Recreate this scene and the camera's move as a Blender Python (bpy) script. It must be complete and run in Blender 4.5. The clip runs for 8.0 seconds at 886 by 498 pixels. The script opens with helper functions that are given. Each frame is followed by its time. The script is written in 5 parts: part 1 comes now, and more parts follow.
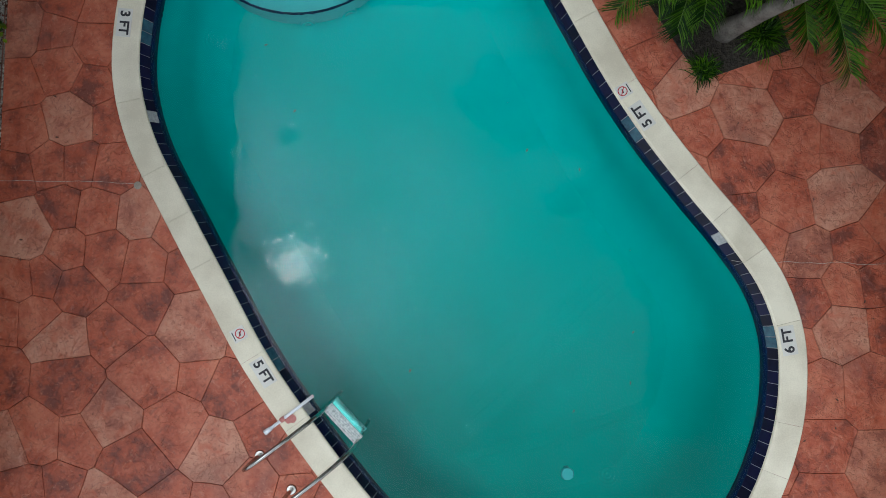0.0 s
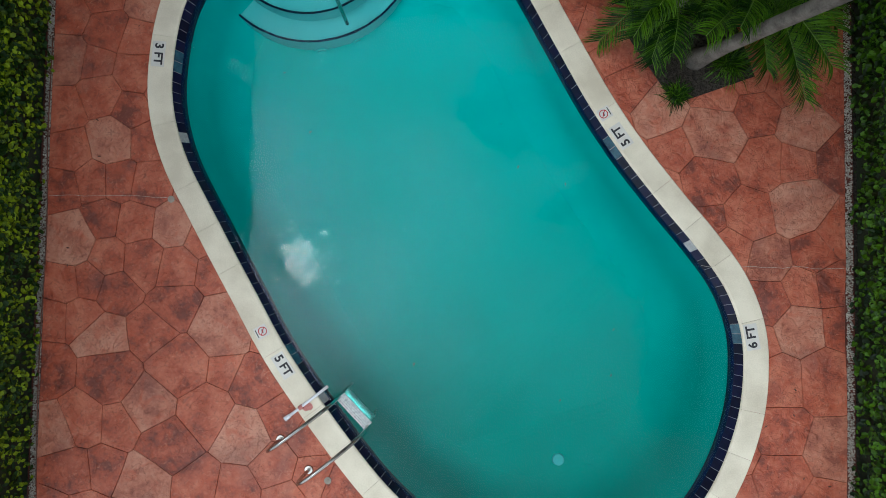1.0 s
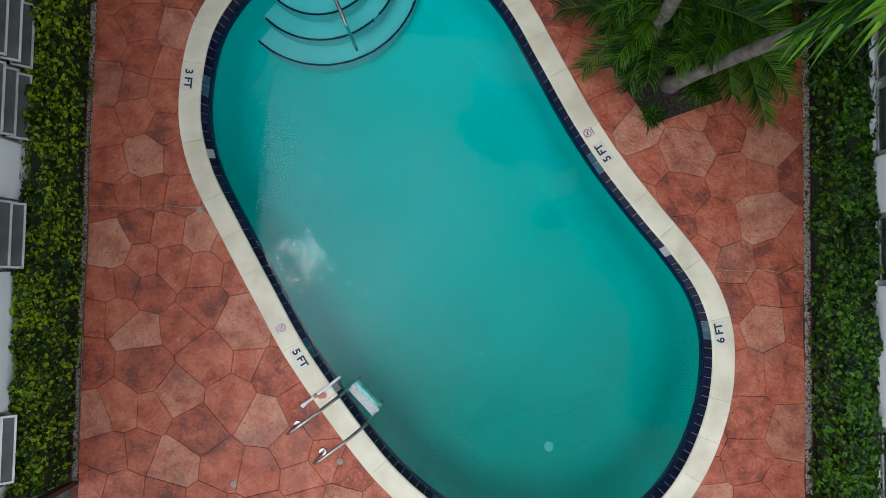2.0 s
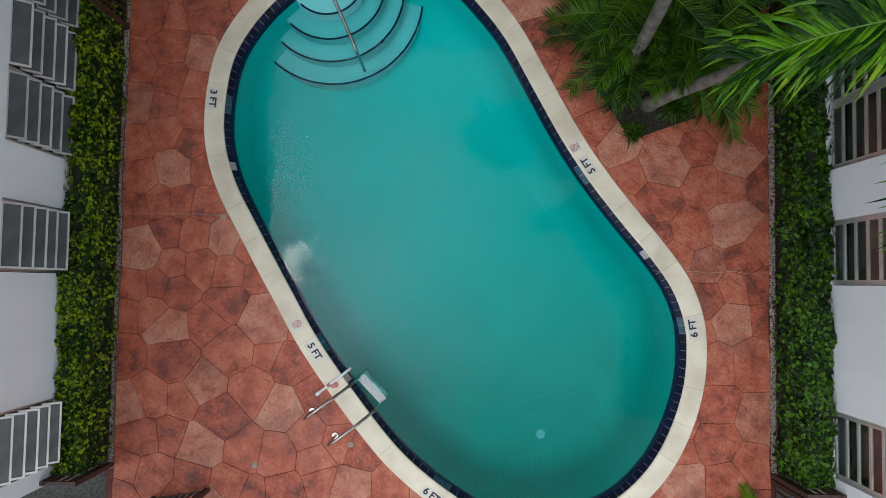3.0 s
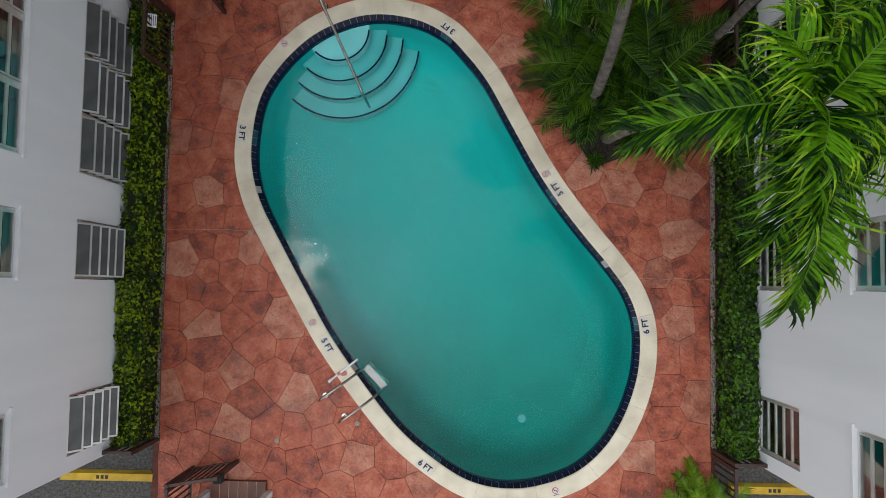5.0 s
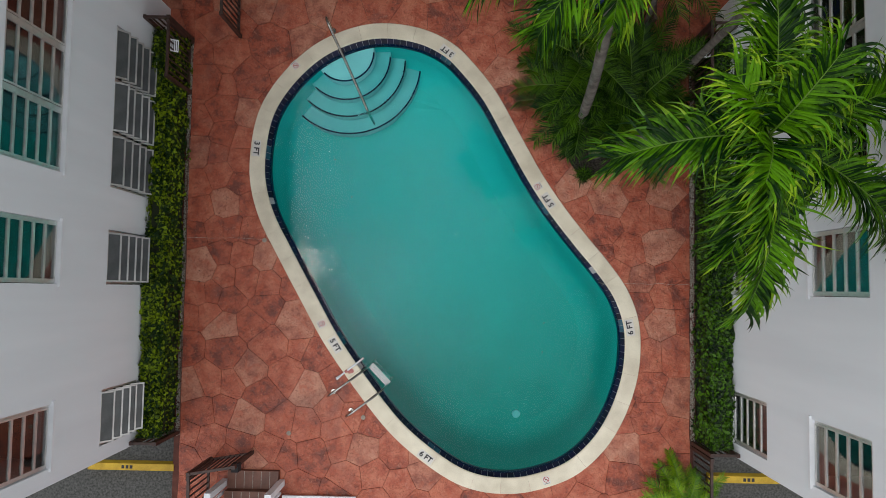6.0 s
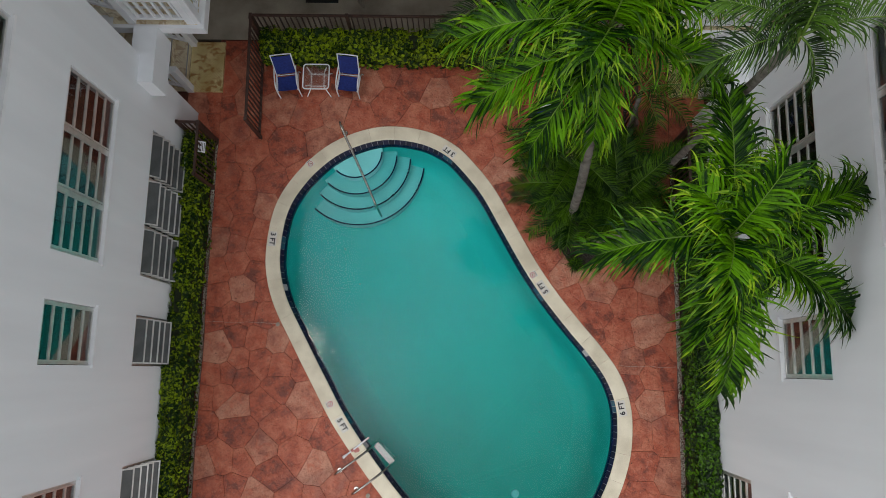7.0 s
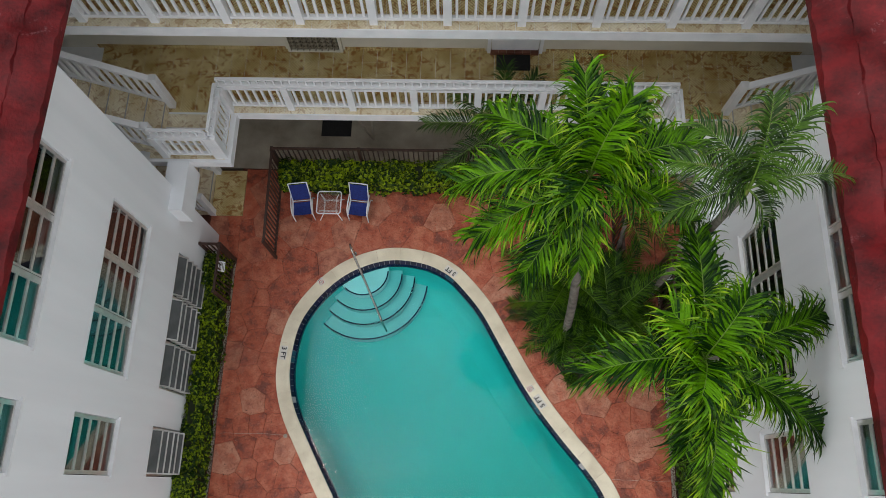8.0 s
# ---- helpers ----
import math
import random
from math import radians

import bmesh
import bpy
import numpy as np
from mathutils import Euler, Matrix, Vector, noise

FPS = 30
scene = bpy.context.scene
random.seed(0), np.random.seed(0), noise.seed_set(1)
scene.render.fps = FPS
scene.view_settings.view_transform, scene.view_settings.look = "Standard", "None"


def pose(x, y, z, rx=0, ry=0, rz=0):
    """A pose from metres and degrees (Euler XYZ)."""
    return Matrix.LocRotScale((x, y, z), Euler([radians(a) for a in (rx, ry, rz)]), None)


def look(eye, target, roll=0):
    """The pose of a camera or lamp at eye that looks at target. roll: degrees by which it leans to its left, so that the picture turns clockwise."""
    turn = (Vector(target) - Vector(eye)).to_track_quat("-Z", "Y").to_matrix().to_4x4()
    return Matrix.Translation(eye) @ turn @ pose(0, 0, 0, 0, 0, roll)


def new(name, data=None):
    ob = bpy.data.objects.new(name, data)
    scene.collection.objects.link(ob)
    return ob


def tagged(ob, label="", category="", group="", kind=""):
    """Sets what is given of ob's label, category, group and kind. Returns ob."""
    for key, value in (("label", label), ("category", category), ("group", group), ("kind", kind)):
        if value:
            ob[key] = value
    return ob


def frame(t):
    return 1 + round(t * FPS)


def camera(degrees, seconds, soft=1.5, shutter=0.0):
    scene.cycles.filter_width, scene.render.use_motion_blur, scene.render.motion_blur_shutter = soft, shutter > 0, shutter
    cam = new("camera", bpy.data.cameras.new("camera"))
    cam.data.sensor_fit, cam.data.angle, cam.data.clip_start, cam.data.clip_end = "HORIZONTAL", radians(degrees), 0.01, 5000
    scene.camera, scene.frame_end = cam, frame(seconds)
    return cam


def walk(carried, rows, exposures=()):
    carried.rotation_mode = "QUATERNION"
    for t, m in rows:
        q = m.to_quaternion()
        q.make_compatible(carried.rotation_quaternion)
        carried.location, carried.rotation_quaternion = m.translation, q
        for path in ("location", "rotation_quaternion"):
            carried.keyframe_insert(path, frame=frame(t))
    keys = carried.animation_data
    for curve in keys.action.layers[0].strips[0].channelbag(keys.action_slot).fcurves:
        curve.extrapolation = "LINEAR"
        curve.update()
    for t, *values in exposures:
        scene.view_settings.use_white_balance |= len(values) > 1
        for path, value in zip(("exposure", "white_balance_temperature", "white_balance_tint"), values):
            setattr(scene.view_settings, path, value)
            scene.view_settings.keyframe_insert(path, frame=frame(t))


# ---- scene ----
cam = camera(63.9, 8.0, 0.6)
PATH = [
    (0, (0.053, 0.341, 7.32), (0.046, 0.439, 5.323), -3.15),
    (0.5, (0.113, 0.38, 7.743), (0.096, 0.473, 5.745), -9.65),
    (1, (0.107, 0.398, 8.207), (0.087, 0.49, 6.209), -11.4),
    (1.5, (0.111, 0.4, 8.678), (0.091, 0.494, 6.681), -11.1),
    (3, (0.075, 0.378, 10.139), (0.062, 0.479, 8.142), -6.45),
    (3.5, (0.155, 0.4, 10.618), (0.138, 0.499, 8.621), -8.9),
    (4, (0.229, 0.427, 11.096), (0.208, 0.525, 9.099), -11.2),
    (4.5, (0.296, 0.404, 11.579), (0.265, 0.509, 9.582), -15.55),
    (6, (0.372, 0.468, 13.036), (0.338, 0.58, 11.04), -15.95),
    (6.5, (0.347, 0.486, 13.533), (0.316, 0.672, 11.542), -8.5),
    (7, (0.338, 0.474, 14.008), (0.302, 0.811, 12.037), -5.1),
    (7.5, (0.332, 0.461, 14.489), (0.289, 0.955, 12.551), -3.8),
    (8, (0.38, 0.46, 14.984), (0.33, 1.087, 13.086), -3.3),
]
EXPOSURES = [(0, 0.42, 6000, 5), (1.5, 0.57, 6050, 5), (3, 0.44, 6250, 9), (4, 0.38, 6500, 10), (6, 0.35, 6600, 10), (6.5, 0.31, 6700, 10), (7.2, 0.42, 6750, 10), (8, 0.64, 6800, 10)]
walk(cam, [(t, look(eye, target, roll)) for t, eye, target, roll in PATH], EXPOSURES)


# ---- world and light: bright overcast noon, the sun veiled high in the west ----
SUN = Vector((-0.205, 0.03, 0.978)).normalized()
world = bpy.data.worlds.new("overcast_sky")
scene.world = world
world.use_nodes = True
wn, wl = world.node_tree.nodes, world.node_tree.links
sky = wn.new("ShaderNodeTexSky")
sky.sky_type = "NISHITA"
sky.sun_disc = False
sky.sun_elevation = math.asin(SUN.z)
sky.sun_rotation = math.atan2(SUN.x, SUN.y)
sky.dust_density, sky.air_density = 0.4, 1.0
veil = wn.new("ShaderNodeHueSaturation")
veil.inputs["Saturation"].default_value = 0.14
cloud = wn.new("ShaderNodeTexNoise")
cloud.inputs["Scale"].default_value = 6.2
cloud.inputs["Detail"].default_value = 7
cloud_range = wn.new("ShaderNodeMapRange")
cloud_range.inputs["From Min"].default_value, cloud_range.inputs["From Max"].default_value = 0.36, 0.64
cloud_range.inputs["To Min"].default_value = 0.68
cloud_range.inputs["To Max"].default_value = 1.6
cloud_mix = wn.new("ShaderNodeMix")
cloud_mix.data_type, cloud_mix.blend_type = "RGBA", "MULTIPLY"
cloud_mix.inputs["Factor"].default_value = 1.0
wl.new(wn.new("ShaderNodeTexCoord").outputs["Generated"], cloud.inputs["Vector"])
wl.new(sky.outputs["Color"], veil.inputs["Color"])
wl.new(cloud.outputs["Fac"], cloud_range.inputs["Value"])
even = wn.new("ShaderNodeMix")
even.data_type, even.blend_type = "RGBA", "DARKEN"
even.inputs["Factor"].default_value = 1.0
even.inputs["B"].default_value = (4.4, 4.4, 4.45, 1)
wl.new(veil.outputs["Color"], even.inputs["A"])
wl.new(even.outputs["Result"], cloud_mix.inputs["A"])
wl.new(cloud_range.outputs["Result"], cloud_mix.inputs["B"])
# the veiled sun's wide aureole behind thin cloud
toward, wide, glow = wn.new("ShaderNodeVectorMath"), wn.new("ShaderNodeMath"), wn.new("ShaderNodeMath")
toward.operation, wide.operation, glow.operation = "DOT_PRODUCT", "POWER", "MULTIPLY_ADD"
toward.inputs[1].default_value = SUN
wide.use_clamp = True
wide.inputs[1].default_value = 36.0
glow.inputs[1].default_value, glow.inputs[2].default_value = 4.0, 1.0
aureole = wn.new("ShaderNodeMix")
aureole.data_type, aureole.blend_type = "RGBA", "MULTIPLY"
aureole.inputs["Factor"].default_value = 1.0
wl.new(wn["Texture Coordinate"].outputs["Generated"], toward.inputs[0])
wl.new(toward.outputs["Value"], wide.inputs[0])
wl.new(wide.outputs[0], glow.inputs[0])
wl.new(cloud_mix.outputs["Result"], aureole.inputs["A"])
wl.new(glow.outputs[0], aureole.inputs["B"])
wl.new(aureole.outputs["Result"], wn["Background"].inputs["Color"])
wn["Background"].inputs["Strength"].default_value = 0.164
sun_data = bpy.data.lights.new("sun", "SUN")
sun_data.energy, sun_data.angle, sun_data.color = 0.035, radians(2.6), (1.0, 0.96, 0.9)
sun_ob = new("sun", sun_data)
sun_ob.matrix_world = look(SUN * 60, (0, 0, 0))


# ---- materials ----
def material(name, dark, light, rough=0.7, scale=4.0, fine=60.0, bump=0.2, metal=0.0, vary=0.0, depth=0.01, spec=0.5):
    """A surface whose colour wanders between two tones at two scales, with a fine relief; vary: tone by object."""
    m = bpy.data.materials.new(name)
    m.use_nodes = True
    n, l = m.node_tree.nodes, m.node_tree.links
    b = n["Principled BSDF"]
    co = n.new("ShaderNodeTexCoord")
    big, small = n.new("ShaderNodeTexNoise"), n.new("ShaderNodeTexNoise")
    big.inputs["Scale"].default_value, big.inputs["Detail"].default_value = scale, 6
    small.inputs["Scale"].default_value, small.inputs["Detail"].default_value = fine, 4
    l.new(co.outputs["Object"], big.inputs["Vector"])
    l.new(co.outputs["Object"], small.inputs["Vector"])
    add = n.new("ShaderNodeMath")
    add.operation = "MULTIPLY_ADD"
    add.inputs[1].default_value, add.inputs[2].default_value = 0.35, -0.17
    l.new(small.outputs["Fac"], add.inputs[0])
    tot = n.new("ShaderNodeMath")
    tot.operation = "ADD"
    l.new(add.outputs[0], tot.inputs[0])
    l.new(big.outputs["Fac"], tot.inputs[1])
    last = tot.outputs[0]
    if vary:
        info = n.new("ShaderNodeObjectInfo")
        rnd = n.new("ShaderNodeMath")
        rnd.operation = "MULTIPLY_ADD"
        rnd.inputs[1].default_value = vary
        l.new(info.outputs["Random"], rnd.inputs[0])
        l.new(last, rnd.inputs[2])
        off = n.new("ShaderNodeMath")
        off.operation = "SUBTRACT"
        off.inputs[1].default_value = vary / 2
        l.new(rnd.outputs[0], off.inputs[0])
        last = off.outputs[0]
    ramp = n.new("ShaderNodeValToRGB")
    ramp.color_ramp.elements[0].position, ramp.color_ramp.elements[1].position = 0.3, 0.7
    ramp.color_ramp.elements[0].color, ramp.color_ramp.elements[1].color = (*dark, 1), (*light, 1)
    l.new(last, ramp.inputs["Fac"])
    l.new(ramp.outputs["Color"], b.inputs["Base Color"])
    b.inputs["Roughness"].default_value, b.inputs["Metallic"].default_value = rough, metal
    b.inputs["Specular IOR Level"].default_value = spec
    bp = n.new("ShaderNodeBump")
    bp.inputs["Strength"].default_value, bp.inputs["Distance"].default_value = bump, depth
    l.new(tot.outputs[0], bp.inputs["Height"])
    l.new(bp.outputs["Normal"], b.inputs["Normal"])
    return m


def stone_material(name, dark, mid, light):
    """Stamped, stained concrete: mottled red tones, burnt stains, chiselled relief and dark scratches, a tone of its own for each stone."""
    m = material(name, dark, light, rough=0.5, scale=4.2, fine=21, bump=0.5, vary=0.22, depth=0.012)
    n, l = m.node_tree.nodes, m.node_tree.links
    ramp = [x for x in n if x.bl_idname == "ShaderNodeValToRGB"][0]
    ramp.color_ramp.elements[0].position, ramp.color_ramp.elements[1].position = 0.30, 0.72
    ramp.color_ramp.elements.new(0.46).color = (*mid, 1)
    co = [x for x in n if x.bl_idname == "ShaderNodeTexCoord"][0]
    bp = [x for x in n if x.bl_idname == "ShaderNodeBump"][0]
    b = n["Principled BSDF"]

    def tex(scale, detail, distort, kind="FBM"):
        q = n.new("ShaderNodeTexNoise")
        q.noise_type = kind
        q.inputs["Scale"].default_value, q.inputs["Detail"].default_value, q.inputs["Distortion"].default_value = scale, detail, distort
        l.new(co.outputs["Object"], q.inputs["Vector"])
        return q.outputs["Fac"]

    def band(src, lo, hi):
        q = n.new("ShaderNodeMapRange")
        q.inputs["From Min"].default_value, q.inputs["From Max"].default_value = lo, hi
        l.new(src, q.inputs["Value"])
        return q.outputs["Result"]

    def blend(base, colour, fac, strength):
        k = n.new("ShaderNodeMath")
        k.operation = "MULTIPLY"
        k.inputs[1].default_value = strength
        l.new(fac, k.inputs[0])
        q = n.new("ShaderNodeMix")
        q.data_type = "RGBA"
        q.inputs["B"].default_value = (*colour, 1)
        l.new(base, q.inputs["A"])
        l.new(k.outputs[0], q.inputs["Factor"])
        return q.outputs["Result"]

    c = ramp.outputs["Color"]
    c = blend(c, (0.15, 0.055, 0.046), band(tex(1.5, 5, 0.6), 0.56, 0.74), 0.6)
    c = blend(c, (0.44, 0.078, 0.028), band(tex(4.6, 5, 1.2), 0.54, 0.72), 0.55)
    c = blend(c, (0.54, 0.25, 0.17), band(tex(7.5, 6, 2.0), 0.60, 0.75), 0.45)
    scratch = n.new("ShaderNodeTexVoronoi")
    scratch.feature = "DISTANCE_TO_EDGE"
    scratch.inputs["Scale"].default_value = 7.5
    warp = n.new("ShaderNodeTexNoise")
    warp.inputs["Scale"].default_value, warp.inputs["Detail"].default_value = 5.0, 6
    vm = n.new("ShaderNodeVectorMath")
    vm.operation = "MULTIPLY_ADD"
    vm.inputs[1].default_value = (0.42, 0.42, 0.42)
    l.new(co.outputs["Object"], warp.inputs["Vector"])
    l.new(warp.outputs["Color"], vm.inputs[0])
    l.new(co.outputs["Object"], vm.inputs[2])
    l.new(vm.outputs[0], scratch.inputs["Vector"])
    thin = band(scratch.outputs["Distance"], 0.036, 0.004)
    gate = n.new("ShaderNodeMath")
    gate.operation = "MULTIPLY"
    l.new(thin, gate.inputs[0])
    l.new(band(tex(2.6, 3, 0.3), 0.44, 0.56), gate.inputs[1])
    c = blend(c, (0.19, 0.050, 0.030), band(tex(11.0, 8, 2.6), 0.55, 0.68), 0.55)
    c = blend(c, (0.60, 0.27, 0.17), band(tex(16.0, 8, 2.2), 0.60, 0.72), 0.45)
    c = blend(c, (0.10, 0.030, 0.020), gate.outputs[0], 0.14)
    c = blend(c, (0.10, 0.035, 0.028), band(tex(60.0, 2, 0.0), 0.66, 0.74), 0.5)
    l.new(c, b.inputs["Base Color"])
    deep = n.new("ShaderNodeMath")
    deep.operation = "MULTIPLY_ADD"
    deep.inputs[1].default_value = -0.18
    l.new(gate.outputs[0], deep.inputs[0])
    l.new(tex(6.0, 6, 1.6), deep.inputs[2])
    ridge = deep.outputs[0]
    b2 = n.new("ShaderNodeBump")
    b2.inputs["Strength"].default_value, b2.inputs["Distance"].default_value = 0.7, 0.03
    l.new(ridge, b2.inputs["Height"])
    l.new(bp.outputs["Normal"], b2.inputs["Normal"])
    l.new(b2.outputs["Normal"], b.inputs["Normal"])
    return m


M_STONE = stone_material("red_stamped_concrete", (0.165, 0.036, 0.021), (0.385, 0.080, 0.037), (0.52, 0.160, 0.088))
M_PALE = stone_material("pale_stamped_concrete", (0.27, 0.078, 0.045), (0.44, 0.150, 0.088), (0.55, 0.255, 0.165))
M_GROUT = material("dark_red_joint", (0.060, 0.018, 0.012), (0.140, 0.042, 0.027), 0.85, 5, 90, 0.4)
M_COPING = material("cream_cast_stone", (0.62, 0.56, 0.43), (0.83, 0.77, 0.615), 0.75, 2.4, 70, 0.3, vary=0.15, depth=0.004)
M_NAVY = material("navy_glazed_tile", (0.002, 0.0025, 0.016), (0.006, 0.007, 0.042), 0.3, 9, 60, 0.05, vary=0.5, spec=0.2)
M_TGROUT = material("grey_tile_grout", (0.32, 0.32, 0.33), (0.5, 0.5, 0.5), 0.8, 30, 90, 0.2)
M_WALL = material("white_painted_stucco", (0.765, 0.80, 0.84), (0.84, 0.875, 0.915), 0.85, 0.9, 120, 0.25, depth=0.004)
_n, _l = M_WALL.node_tree.nodes, M_WALL.node_tree.links
_map = _n.new("ShaderNodeMapping")
_map.inputs["Scale"].default_value = (2.2, 2.2, 0.22)
_l.new([q for q in _n if q.bl_idname == "ShaderNodeTexCoord"][0].outputs["Object"], _map.inputs["Vector"])
_l.new(_map.outputs["Vector"], [q for q in _n if q.bl_idname == "ShaderNodeTexNoise"][0].inputs["Vector"])
M_CREAM = material("cream_painted_stucco", (0.60, 0.58, 0.5), (0.72, 0.70, 0.62), 0.85, 1.2, 120, 0.25, depth=0.004)
M_TRIM = material("white_gloss_paint", (0.74, 0.77, 0.81), (0.86, 0.88, 0.91), 0.45, 3, 70, 0.08)
M_ALU = material("satin_aluminium", (0.60, 0.60, 0.59), (0.78, 0.78, 0.76), 0.38, 6, 120, 0.05, metal=0.75)
M_STEEL = material("weathered_stainless_steel", (0.30, 0.29, 0.27), (0.53, 0.51, 0.48), 0.22, 8, 120, 0.02, metal=1.0)
M_TREAD = material("ribbed_dull_aluminium", (0.22, 0.24, 0.24), (0.52, 0.55, 0.54), 0.4, 40, 160, 0.4, metal=0.6)
M_IRON = material("dark_brown_iron", (0.026, 0.013, 0.010), (0.070, 0.034, 0.026), 0.5, 8, 90, 0.15)
M_ROOF = material("red_roof_tile", (0.048, 0.003, 0.005), (0.165, 0.008, 0.011), 0.55, 3.2, 26, 0.6, spec=0.3, depth=0.02)
_n, _l = M_ROOF.node_tree.nodes, M_ROOF.node_tree.links
_scuff, _mask, _mix = _n.new("ShaderNodeTexNoise"), _n.new("ShaderNodeMapRange"), _n.new("ShaderNodeMix")
_scuff.inputs["Scale"].default_value, _scuff.inputs["Detail"].default_value, _scuff.inputs["Roughness"].default_value = 2.6, 9, 0.72
_l.new([x for x in _n if x.bl_idname == "ShaderNodeTexCoord"][0].outputs["Object"], _scuff.inputs["Vector"])
_mask.inputs["From Min"].default_value, _mask.inputs["From Max"].default_value, _mask.inputs["To Max"].default_value = 0.62, 0.74, 0.60
_l.new(_scuff.outputs["Fac"], _mask.inputs["Value"])
_mix.data_type = "RGBA"
_l.new(_mask.outputs[0], _mix.inputs[0])
_l.new([x for x in _n if x.bl_idname == "ShaderNodeValToRGB"][0].outputs["Color"], _mix.inputs[6])
_mix.inputs[7].default_value = (0.42, 0.25, 0.27, 1)
_l.new(_mix.outputs[2], _n["Principled BSDF"].inputs["Base Color"])
M_CONC = material("grey_concrete", (0.21, 0.185, 0.15), (0.40, 0.36, 0.30), 0.85, 1.6, 70, 0.3)
M_ASPH = material("dark_asphalt", (0.035, 0.036, 0.034), (0.125, 0.125, 0.118), 0.9, 26, 190, 0.9)
M_YELLOW = material("worn_yellow_paint", (0.42, 0.26, 0.015), (0.66, 0.43, 0.03), 0.6, 5, 80, 0.2)
M_SOIL = material("dark_mulch", (0.010, 0.008, 0.006), (0.060, 0.048, 0.036), 0.95, 34, 120, 1.0, depth=0.03)
M_BLOCK = material("weathered_pierced_block", (0.10, 0.085, 0.06), (0.30, 0.27, 0.20), 0.9, 8, 60, 0.4)
M_GRAVEL = material("pale_gravel", (0.18, 0.165, 0.14), (0.72, 0.68, 0.60), 0.9, 60, 200, 0.6)
M_BROWN = material("brown_quarry_tile", (0.10, 0.035, 0.02), (0.2, 0.075, 0.045), 0.5, 5, 60, 0.2, vary=0.5)
M_BLUE = material("royal_blue_sling_fabric", (0.006, 0.017, 0.13), (0.012, 0.034, 0.22), 0.8, 20, 240, 0.4)
M_BLACK = material("black_rubber", (0.006, 0.006, 0.007), (0.018, 0.018, 0.02), 0.9, 30, 200, 0.5)
M_INK = material("black_lettering", (0.012, 0.012, 0.016), (0.03, 0.03, 0.035), 0.6, 40, 200, 0.1)
M_RED = material("red_sign_paint", (0.35, 0.01, 0.02), (0.5, 0.02, 0.035), 0.6, 30, 120, 0.1)
M_PINK = material("faded_pink_plastic", (0.45, 0.16, 0.14), (0.6, 0.25, 0.22), 0.6, 12, 90, 0.2)
M_TRUNK = material("grey_palm_trunk", (0.075, 0.066, 0.056), (0.22, 0.20, 0.175), 0.85, 7, 50, 0.7)
M_STEM = material("green_crownshaft", (0.08, 0.12, 0.02), (0.22, 0.25, 0.06), 0.5, 6, 60, 0.3)
# near-black colour that carries the gloom of unlit rooms
M_DARKROOM = material("room_gloom_near_black", (0.02, 0.02, 0.022), (0.05, 0.05, 0.052), 0.9, 3, 60, 0.1)
M_BLIND = material("grey_window_blind", (0.10, 0.105, 0.11), (0.17, 0.175, 0.18), 0.8, 3, 60, 0.1)


def leaf_material(name, dark, light, gloss=0.35, spec=0.4, mixed=0.72):
    m = material(name, dark, light, gloss, 3.0, 30, 0.1, vary=0.25, spec=spec)
    n, l = m.node_tree.nodes, m.node_tree.links
    geo = n.new("ShaderNodeNewGeometry")
    ramp = [x for x in n if x.bl_idname == "ShaderNodeValToRGB"][0]
    src = ramp.inputs["Fac"].links[0].from_socket
    mul = n.new("ShaderNodeMath")
    mul.operation = "MULTIPLY_ADD"
    mul.inputs[1].default_value = mixed
    sub = n.new("ShaderNodeMath")
    sub.operation = "SUBTRACT"
    sub.inputs[1].default_value = mixed * 0.6
    l.new(geo.outputs["Random Per Island"], mul.inputs[0])
    l.new(src, mul.inputs[2])
    l.new(mul.outputs[0], sub.inputs[0])
    l.new(sub.outputs[0], ramp.inputs["Fac"])
    b = n["Principled BSDF"]
    out = n["Material Output"]
    tr = n.new("ShaderNodeBsdfTranslucent")
    l.new(ramp.outputs["Color"], tr.inputs["Color"])
    mix = n.new("ShaderNodeMixShader")
    mix.inputs[0].default_value = 0.16
    l.new(b.outputs[0], mix.inputs[1])
    l.new(tr.outputs[0], mix.inputs[2])
    l.new(mix.outputs[0], out.inputs["Surface"])
    return m


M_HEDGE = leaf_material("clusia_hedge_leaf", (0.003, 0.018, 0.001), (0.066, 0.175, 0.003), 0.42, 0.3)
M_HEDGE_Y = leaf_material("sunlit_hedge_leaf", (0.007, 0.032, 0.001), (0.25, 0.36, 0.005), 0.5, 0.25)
M_FROND = leaf_material("bright_palm_leaf", (0.003, 0.027, 0.001), (0.098, 0.27, 0.002), 0.45, 0.18, 0.6)
M_TIP = leaf_material("yellow_green_leaf_tip", (0.05, 0.15, 0.003), (0.24, 0.40, 0.006), 0.38, 0.3, 0.45)
M_FROND_D = leaf_material("deep_green_palm_leaf", (0.005, 0.028, 0.001), (0.080, 0.195, 0.004), 0.42, 0.22, 0.6)
M_FROND_M = leaf_material("mid_green_palm_leaf", (0.007, 0.028, 0.002), (0.065, 0.155, 0.010), 0.42, 0.28, 0.5)
M_RIB = material("pale_green_midrib", (0.05, 0.12, 0.01), (0.13, 0.23, 0.02), 0.5, 6, 60, 0.1)
# shade between hedge leaves, put into a near-black colour
M_HEDGE_SHADE = material("hedge_inner_shade", (0.008, 0.012, 0.004), (0.02, 0.03, 0.01), 0.95, 12, 60, 0.8)


